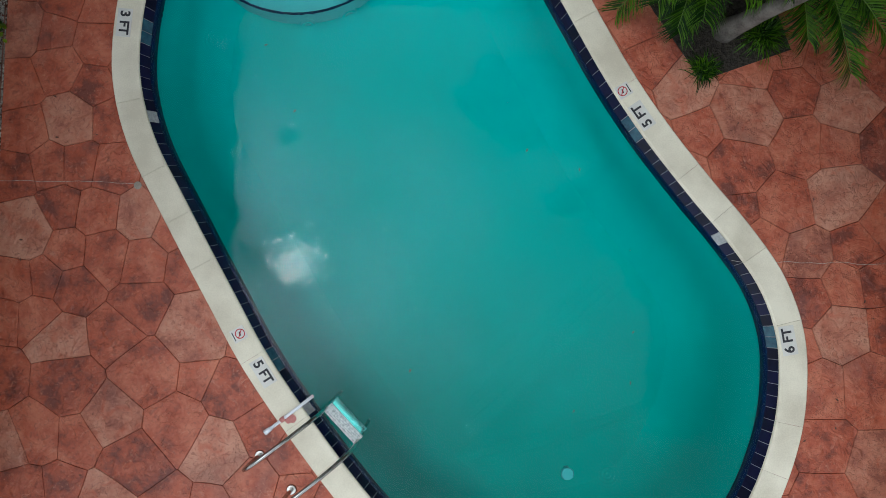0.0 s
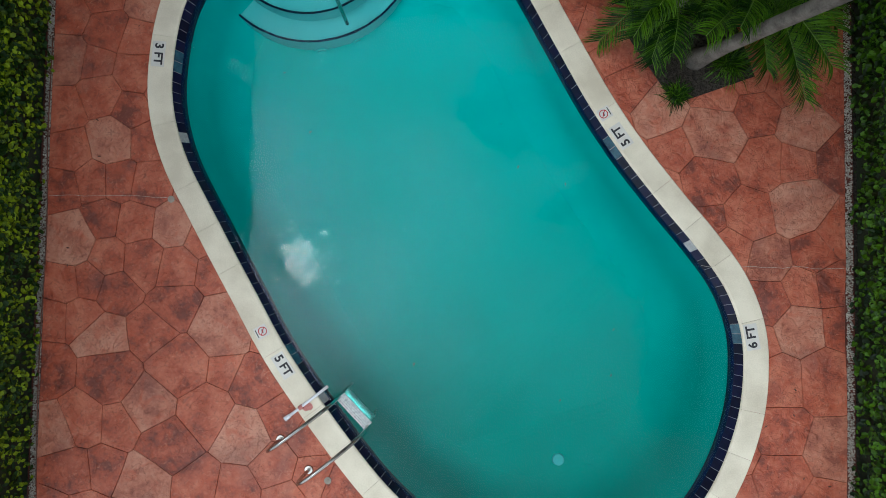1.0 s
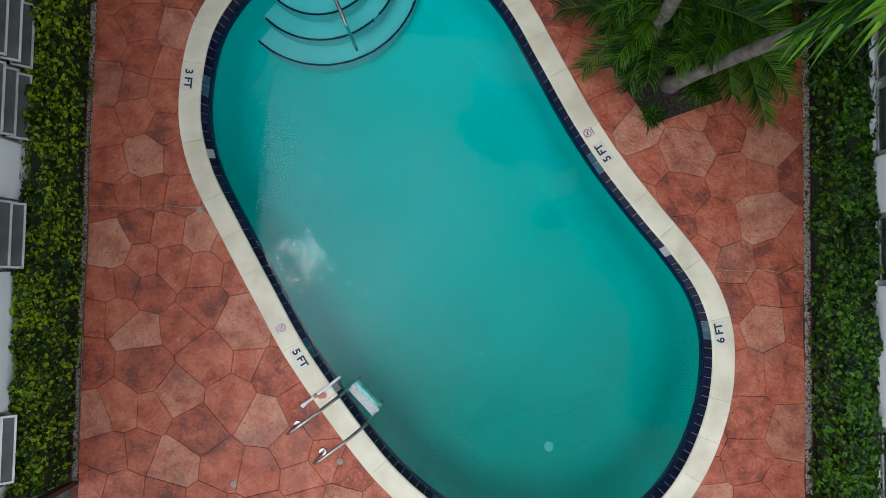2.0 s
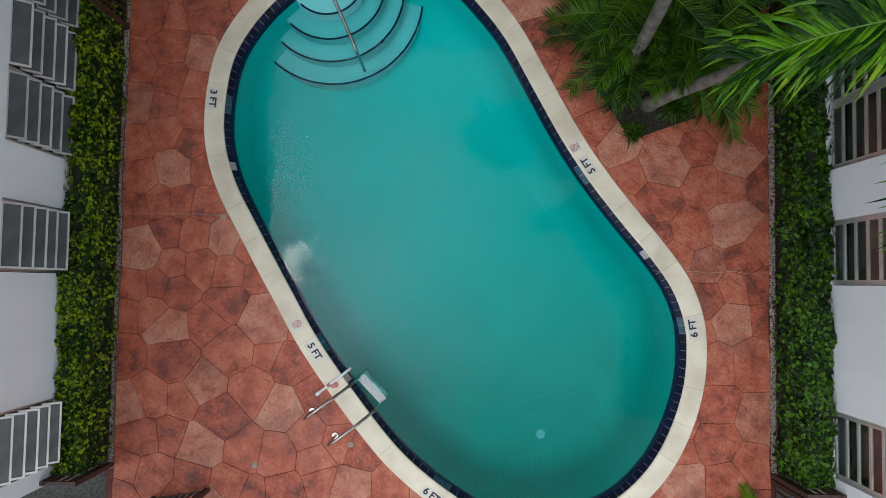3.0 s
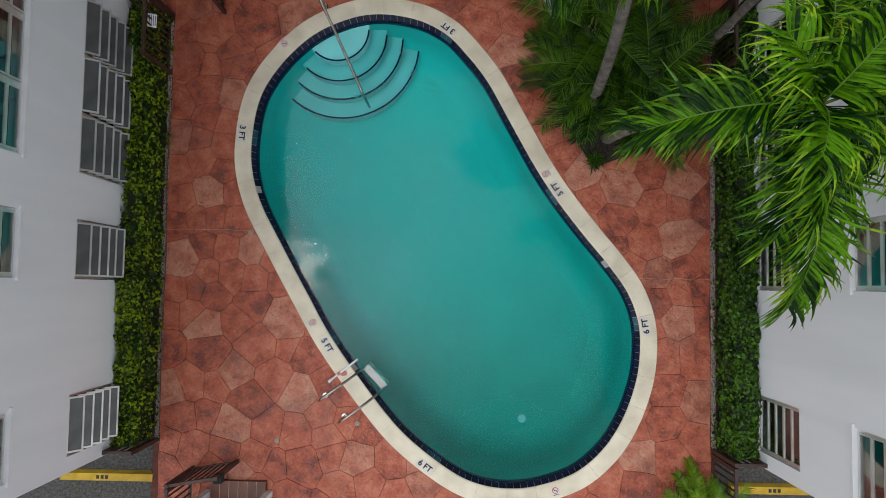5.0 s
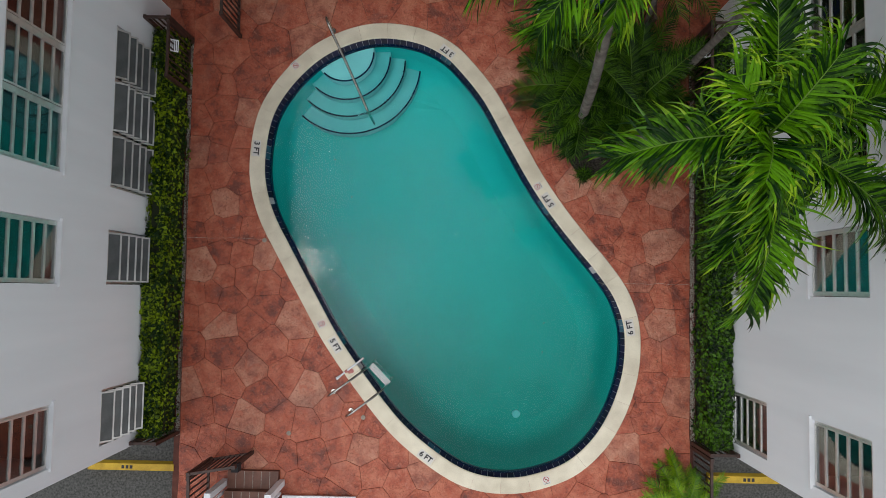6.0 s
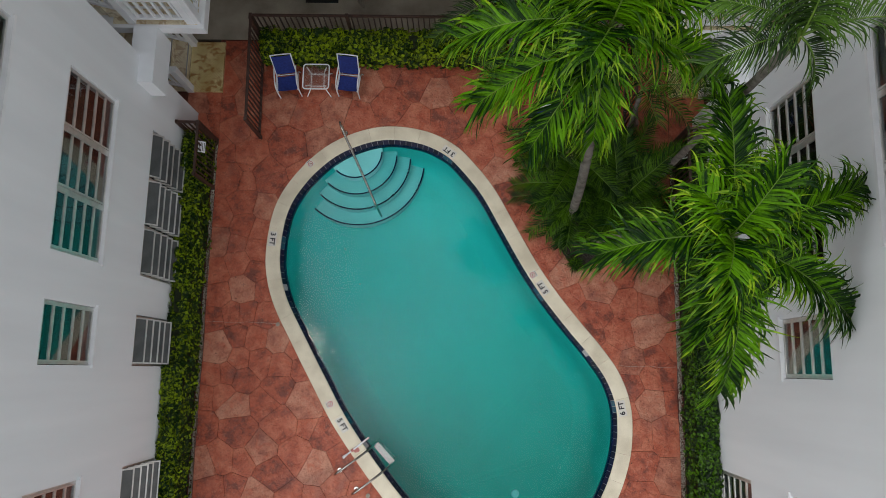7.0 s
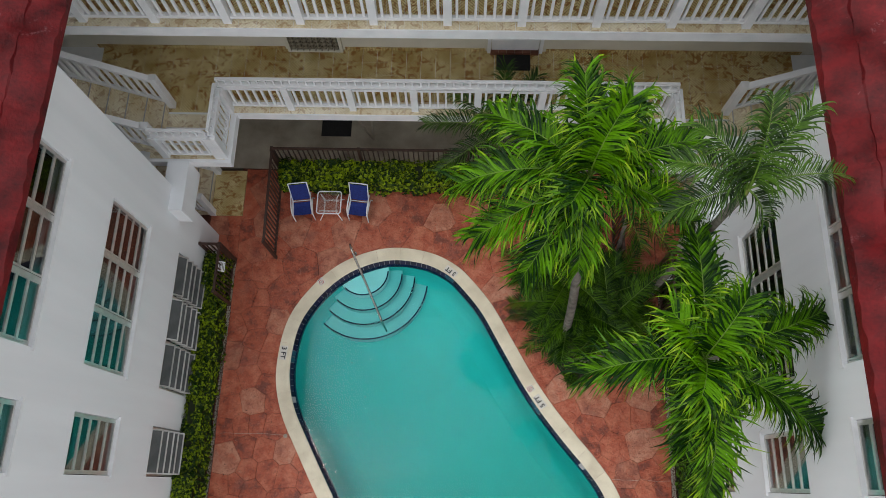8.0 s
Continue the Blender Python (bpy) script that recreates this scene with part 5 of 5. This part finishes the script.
for x in (0.0, 1.02):
    bm = bmesh.new()
    beam(bm, (x, -0.30, 0.95), (x, -1.6, 1.62), 0.11, 0.06)
    part("handrail", bm, M_TRIM, sd)
    bm = bmesh.new()
    beam(bm, (x, -0.22, 0), (x, -0.22, 0.98), 0.11, 0.11, (1, 0, 0))
    part("post", bm, M_TRIM, sd)
    for k in range(8):
        bm = bmesh.new()
        beam(bm, (x, -0.38 - 0.15 * k, 0.1), (x, -0.38 - 0.15 * k, 0.97 + 0.077 * k), 0.04, 0.04, (1, 0, 0))
        part("baluster", bm, M_TRIM, sd)
pw = holder("planter_wall", "low white rendered planter wall with a cap", "planter", (-2.70, -3.5, 0))
bm = bmesh.new()
box(bm, 0.06, 1.34, 0.0, 0.2, 0, 0.08)
part("wall", bm, M_WALL, pw)
bm = bmesh.new()
box(bm, 0.04, 1.36, -0.02, 0.22, 0.08, 0.12)
part("cap", bm, M_TRIM, pw)
pot = holder("plant_pot", "round brown pot rim beside the feather palm", "pot", (4.20, -2.78, 0))
bm = bmesh.new()
n = 24
prof = [(0.16, 0.0), (0.20, 0.22), (0.215, 0.24), (0.195, 0.24), (0.17, 0.18)]
rows = [[bm.verts.new((r * math.cos(2 * math.pi * k / n), r * math.sin(2 * math.pi * k / n), z)) for k in range(n)] for r, z in prof]
for r, s2 in zip(rows, rows[1:]):
    for k in range(n):
        bm.faces.new((r[k - 1], r[k], s2[k], s2[k - 1])).smooth = True
bm.faces.new(rows[-1])
part("body", bm, M_BROWN, pot)
for x, y, s in ((BW - 0.02, 4.66, 1), (BE + 0.02, 4.66, -1)):
    sg = holder("notice_sign", "white notice plate with illegible dark lines on the fence", "sign", (x, y, 0.84), "notices")
    sg.rotation_euler = (0, radians(35 * s), 0)
    bm = bmesh.new()
    box(bm, -0.07, 0.07, -0.11, 0.11, 0, 0.006)
    plate = part("plate", bm, M_TRIM, sg)
    bm = bmesh.new()
    for k in range(4):
        box(bm, -0.05 + k * 0.03, -0.036 + k * 0.03, -0.085, 0.085, 0.0062, 0.008)
    part("lines", bm, M_BLIND, plate, "dark bars of writing")
# garden hose lines along the west hedge
hc = arc([(BW + 0.01, -2.0, 0.012), (BW - 0.01, -0.6, 0.014), (BW + 0.015, 0.9, 0.012), (BW - 0.015, 2.0, 0.014), (BW + 0.0, 3.2, 0.02)], 6)
bm = bmesh.new()
tube(bm, hc, 0.007, 6)
tagged(part("hose", bm, M_BROWN), "thin brown hose lying along the hedge", "hose")


# ---- pieces: gallery tiles, coping stones, waterline tiles, deck stones ----
slabs = [o for o in bpy.data.objects if o.name.startswith("gallery_slab")]
SIDE = 0.292
bm = bmesh.new()
hs = SIDE / 2 - 0.003
v = box(bm, -hs, hs, -hs, hs, 0.0, 0.007)
tile_mesh = mesh_of("tile", bm, M_TILE)
bm = bmesh.new()
box(bm, -hs, hs, -hs, hs, 0.0, 0.007)
edge_mesh = mesh_of("tile", bm, M_EDGE)
rng = random.Random(9)
for zone in ((-6.9, 7.0, FRONT + 0.02, BACK), (-5.60, -4.06, 6.20, FRONT), (4.15, 5.70, 6.20, FRONT)):
    nx, ny = int((zone[1] - zone[0]) / SIDE), int(round((zone[3] - zone[2]) / SIDE))
    for i in range(nx):
        for j in range(ny):
            landing = zone[2] < 7
            x = zone[0] + (i + 0.5) * SIDE
            t = new("tile", edge_mesh if landing or (j == 0 and -4.2 < x < 4.3) else tile_mesh)
            t.parent = slabs[0]
            t.matrix_basis = pose(x, zone[2] + (j + 0.5) * (zone[3] - zone[2]) / ny, L2, 0, 0, 90 * rng.randrange(4))
for courses, mat in (((0,), M_EDGE), ((1, 2, 3, 4), M_TILE)):
    bm = bmesh.new()
    for i in range(48):
        for j in courses:
            x, y = -7 + (i + 0.5) * SIDE, FRONT + 0.02 + (j + 0.5) * SIDE
            box(bm, x - hs, x + hs, y - hs, y + hs, L3, L3 + 0.007)
    tl = part("tiles", bm, mat, slabs[1])
    tl["kind"] = "stuff"

coping = tagged(new("coping"), "cream cast-stone coping round the pool", "", "", "structure")
PROFILE = [(0.0, -0.03), (0.0, 0.004), (0.008, 0.011), (0.262, 0.014), (0.282, 0.006), (0.287, -0.012), (0.275, -0.035), (0.19, -0.035)]
SPANS = [4, 6, 8, 4] * 8
for e, span in enumerate(SPANS):
    s = sum(SPANS[:e])
    bm = bmesh.new()
    rows = []
    for k in range(span + 1):
        i = (s + k) % N_RIM
        a, u = RIM[i], INWARD[i]
        shift = Vector((0, 0, 0))
        if k in (0, span):
            nxt = RIM[(i + (1 if k == 0 else -1)) % N_RIM]
            shift = (nxt - a).normalized() * 0.0013
        rows.append([bm.verts.new(a + u * o + shift + Vector((0, 0, z))) for o, z in PROFILE])
    for r, q in zip(rows, rows[1:]):
        for k in range(len(PROFILE)):
            bm.faces.new((r[k - 1], r[k], q[k], q[k - 1]))
    bm.faces.new(rows[0])
    bm.faces.new(rows[-1])
    part("coping_stone", bm, M_COPING, coping)

band = [o for o in bpy.data.objects if o.name == "tile_backing"][0]
CHIPPED = {rim_at(x, y)[0] for x, y in ((-3.1, 1.99), (2.86, 0.98), (-1.30, -0.98))}
for i in range(N_RIM):
    j = (i + 1) % N_RIM
    pale = any(min(abs(i - (q + dq)) , N_RIM - abs(i - (q + dq))) == 0 for q in MARKED for dq in (-1, 0))
    bm = bmesh.new()
    rows = []
    for k, e in ((i, 0.0032), (j, -0.0032)):
        t = (RIM[j] - RIM[i]).normalized() * e
        rows.append([RIM[k] + INWARD[k] * o + t + Vector((0, 0, z)) for o, z in ((0.272, -0.034), (0.283, -0.032), (0.334, -0.162), (0.322, -0.164))])
    v = [[bm.verts.new(p) for p in r] for r in rows]
    for k in range(4):
        bm.faces.new((v[0][k - 1], v[0][k], v[1][k], v[1][k - 1]))
    bm.faces.new(v[0])
    bm.faces.new(v[1])
    chipped = i in CHIPPED
    part("tile", bm, M_TGROUT if chipped else M_AQUA if pale else M_NAVY, band, "chipped grey tile" if chipped else "")

# deck stones as the stamps lie: centre and rough radius of each
PALE_WEST = [(-4.48, 2.94, 0.24), (-3.89, 1.98, 0.24), (-4.3, 0.83, 0.27), (-3.52, 3.67, 0.27), (-3.13, 0.98, 0.22), (-3.89, -0.31, 0.22), (-3.36, -1.07, 0.25), (-2.51, -0.15, 0.34), (-4.38, -1.37, 0.23), (-2.24, -1.39, 0.28), (-3.33, -1.96, 0.26), (-1.25, -2.5, 0.24), (-3.18, -2.69, 0.18)]
RED_WEST_NORTH = [(-4.41, 4.76, 0.27), (-4.39, 4.21, 0.25), (-3.98, 4.22, 0.23), (-3.54, 4.41, 0.32), (-3.95, 4.67, 0.27), (-4.46, 3.53, 0.23), (-4.01, 3.76, 0.27), (-3.95, 3.31, 0.25), (-3.63, 3.22, 0.23), (-4.07, 2.9, 0.18), (-3.62, 2.81, 0.23), (-4.02, 2.54, 0.22), (-4.46, 2.35, 0.22), (-3.65, 2.36, 0.2), (-3.46, 2.0, 0.2), (-4.35, 1.86, 0.22), (-4.42, 1.41, 0.2), (-4.07, 1.5, 0.21), (-3.76, 1.51, 0.22), (-3.44, 1.47, 0.22), (-3.92, 1.06, 0.22), (-3.56, 1.02, 0.24), (-3.86, 0.62, 0.22), (-3.46, 0.58, 0.25), (-3.06, 0.5, 0.25), (-4.38, 0.3, 0.22), (-4.08, 0.35, 0.2), (-3.76, 0.27, 0.22), (-3.05, 0.1, 0.27), (-4.15, -0.05, 0.18)]
RED_WEST_SOUTH = [(-4.46, -0.05, 0.16), (-3.3, -0.21, 0.22), (-2.98, -0.6, 0.28), (-2.45, -0.65, 0.14), (-2.09, -0.8, 0.26), (-3.81, -0.75, 0.28), (-4.5, -0.71, 0.2), (-4.12, -1.26, 0.24), (-3.67, -1.27, 0.19), (-4.22, -1.84, 0.25), (-3.87, -1.79, 0.16), (-3.08, -1.53, 0.28), (-2.66, -1.15, 0.28), (-2.75, -1.99, 0.25), (-2.32, -2.07, 0.25), (-4.07, -2.36, 0.26), (-3.45, -2.39, 0.19), (-2.97, -2.47, 0.22), (-1.85, -1.74, 0.25), (-1.75, -2.08, 0.22), (-1.82, -1.19, 0.22), (-1.48, -1.45, 0.19), (-1.45, -1.83, 0.22), (-1.1, -1.96, 0.19), (-1.66, -2.4, 0.19), (-2.18, -2.58, 0.28), (-2.61, -2.62, 0.19), (-0.65, -2.51, 0.26), (-4.38, -2.28, 0.19), (-4.5, -2.67, 0.22)]
PALE_EAST = [(2.52, 2.45, 0.25), (3.17, 2.15, 0.32), (4.2, 2.25, 0.28), (4.13, 1.32, 0.3), (3.77, 0.71, 0.21), (4.14, -0.09, 0.26), (4.47, -1.47, 0.3), (3.5, -2.35, 0.28)]
RED_EAST = [(2.18, 2.71, 0.22), (2.7, 1.96, 0.19), (3.2, 2.57, 0.18), (3.64, 2.42, 0.23), (4.0, 2.74, 0.21), (4.53, 2.66, 0.19), (3.07, 1.61, 0.3), (3.73, 1.84, 0.26), (4.08, 1.85, 0.23), (4.57, 1.9, 0.21), (3.56, 1.22, 0.26), (3.09, 1.14, 0.21), (4.56, 1.01, 0.22), (4.32, 0.79, 0.21), (4.56, 0.44, 0.23), (4.17, 0.39, 0.19), (3.76, 0.21, 0.23), (3.69, -0.23, 0.17), (3.9, -0.7, 0.28), (4.43, -0.65, 0.3), (3.9, -1.26, 0.3), (3.9, -1.76, 0.31), (4.38, -2.03, 0.23), (3.99, -2.35, 0.29)]
PALE_NORTH = [(-4.03, 5.89, 0.28), (-3.36, 5.83, 0.32), (-2.21, 5.79, 0.31), (-1.56, 6.34, 0.32), (-0.08, 6.16, 0.28), (0.81, 6.18, 0.25), (1.31, 4.48, 0.27), (-2.56, 5.05, 0.28)]
RED_NORTH = [(-4.23, 5.32, 0.3), (-4.57, 4.94, 0.28), (-3.92, 4.8, 0.35), (-3.12, 4.95, 0.38), (-3.5, 4.29, 0.32), (-4.37, 4.3, 0.35), (-2.8, 5.64, 0.32), (-1.72, 5.63, 0.28), (-1.07, 5.87, 0.33), (-0.6, 6.39, 0.31), (-0.51, 5.52, 0.3), (0.06, 5.56, 0.28), (0.42, 6.35, 0.26), (0.46, 5.81, 0.25), (0.96, 5.64, 0.3), (1.44, 5.06, 0.31), (-2.65, 6.21, 0.31), (-5.03, 5.6, 0.28), (1.43, 4.1, 0.27)]
rng = random.Random(17)
seeds = [(x, y, 1, r * r) for lst in (PALE_WEST, PALE_EAST, PALE_NORTH) for x, y, r in lst]
seeds += [(x, y, 0, r * r) for lst in (RED_WEST_NORTH, RED_WEST_SOUTH, RED_EAST, RED_NORTH) for x, y, r in lst]
for _ in range(9000):
    x, y, r = rng.uniform(BW, BE), rng.uniform(-6.0, 7.25), rng.uniform(0.18, 0.30)
    if all((x - a) ** 2 + (y - b) ** 2 > (r + 0.8 * math.sqrt(w)) ** 2 for a, b, _, w in seeds):
        seeds.append((x, y, 1 if rng.random() < 0.12 else 0, r * r))


def cut(poly, n, d):
    """The part of a convex polygon where p.n <= d."""
    out = []
    for a, b in zip(poly, poly[1:] + poly[:1]):
        da, db = a.dot(n) - d, b.dot(n) - d
        if da <= 0:
            out.append(a)
        if da * db < 0:
            out.append(a.lerp(b, da / (da - db)))
    return out


COVER = ring(0.17, 0)


def stone(poly, pale, parent):
    """One stamped stone with a worn edge, trimmed under the coping."""
    dense = []
    for a, b in zip(poly, poly[1:] + poly[:1]):
        n = max(1, int((b - a).length / 0.07))
        dense += [a.lerp(b, k / n) for k in range(n)]
    out, cut_any = [], 0
    for p in dense:
        w = Vector((noise.noise(Vector((p.x * 1.7, p.y * 1.7, 0.3))), noise.noise(Vector((p.x * 1.7, p.y * 1.7, 7.3))))) * 0.03
        q = p + w
        q.x = min(max(q.x, BW if parent is deck else -9), BE if parent is deck else 9)
        if inside(q.x, q.y, COVER):
            near = min(COVER, key=lambda c: (c.x - q.x) ** 2 + (c.y - q.y) ** 2)
            q = Vector((near.x, near.y))
            cut_any += 1
        if not out or (q - out[-1]).length > 0.012:
            out.append(q)
    if cut_any > len(dense) * 0.97 or len(out) < 4:
        return
    c = sum(out, Vector((0, 0))) / len(out)
    h = rng.uniform(-0.002, 0.002)
    v, n = [], len(out)
    for off, z in ((0.001, -0.02), (0.0022, -0.005 + h), (0.0065, h)):
        v += [(*(p + (c - p).normalized() * off), z) for p in out]
    f = [tuple(range(2 * n, 3 * n))] + [(r * n + k, r * n + (k + 1) % n, (r + 1) * n + (k + 1) % n, (r + 1) * n + k) for r in range(2) for k in range(n)]
    me = bpy.data.meshes.new("stone")
    me.from_pydata(v, [], f)
    me.materials.append(M_PALE if pale else M_STONE)
    ob = new("stone", me)
    ob.parent = parent
    return ob


deck = [o for o in bpy.data.objects if o.name == "floor"][0]
for x, y, pale, weight in seeds:
    p0 = Vector((x, y))
    poly = [Vector(q) for q in ((BW, -6.0), (BE, -6.0), (BE, 7.27), (BW, 7.27))]
    for a, b, _, other in sorted(seeds, key=lambda s: (s[0] - x) ** 2 + (s[1] - y) ** 2)[1:22]:
        q = Vector((a, b))
        n = q - p0
        poly = cut(poly, n, n.dot((p0 + q) / 2) + (weight - other) / 2)
        if len(poly) < 3:
            break
    if len(poly) >= 3:
        stone(poly, pale, deck)
bm = bmesh.new()
for x0, x1, y0, y1 in ((XW, BW - 0.1, 5.1, 7.25), (-6.4, XW, YN + 0.01, 7.25), (BE + 0.1, XE, 5.1, 7.25), (XE, 6.5, YN + 0.01, 7.25)):
    box(bm, x0, x1, y0, y1, -0.3, -0.02)
apron = structure("floor", bm, M_GROUT, "dark red mortar bed beside the stairs")
for x0, x1, y0, y1 in ((XW, BW, 5.1, 5.66), (-5.3, BW, 5.66, 6.4), (BE, XE, 5.1, 5.66), (BE, 5.4, 5.66, 6.4)):
    m = (x0 + x1) / 2 + 0.12
    for poly in ([(x0, y0), (m, y0), (m - 0.2, y1), (x0, y1)], [(m, y0), (x1, y0), (x1, y1), (m - 0.2, y1)]):
        stone([Vector(q) for q in poly], rng.random() < 0.2, apron)

# hairline control joints across the deck
for x0, x1, y0 in ((BW + 0.02, -3.16, 1.335), (3.0, BE - 0.02, 0.62)):
    bm = bmesh.new()
    rr = random.Random(int(y0 * 100))
    pts = [Vector((x0 + (x1 - x0) * k / 14, y0 + rr.uniform(-0.012, 0.012), 0.003)) for k in range(15)]
    for p, q in zip(pts, pts[1:]):
        beam(bm, p, q, 0.004, 0.003)
    tagged(part("deck_crack", bm, M_GRAVEL), "pale filled hairline crack across the deck", "crack")

# fallen leaves on the water and the deck
rng = random.Random(41)
bm = bmesh.new()
for k in range(46):
    if k < 12:
        x, y = rng.uniform(-2.2, 2.8), rng.uniform(-2.0, 4.2)
        if not inside(x, y, ring(0.6, 0)):
            continue
        z = -0.158
    else:
        x, y = rng.choice((rng.uniform(-4.5, -3.4), rng.uniform(3.0, 4.6))), rng.uniform(-2.4, 5.2)
        if inside(x, y, ring(0.0, 0)):
            continue
        z = 0.006
    a, s1 = rng.uniform(0, 6.28), rng.uniform(0.012, 0.026)
    d, e = Vector((math.cos(a), math.sin(a), 0)), Vector((-math.sin(a), math.cos(a), 0))
    c = Vector((x, y, z))
    v = [bm.verts.new(q) for q in (c - d * s1, c + e * s1 * 0.4 + Vector((0, 0, 0.004)), c + d * s1, c - e * s1 * 0.4 + Vector((0, 0, 0.004)))]
    bm.faces.new(v)
leaves = raw_part("fallen_leaf", bm, M_BROWN, None)
tagged(leaves, "small brown fallen leaves scattered on deck and water", "leaf litter", "", "stuff")
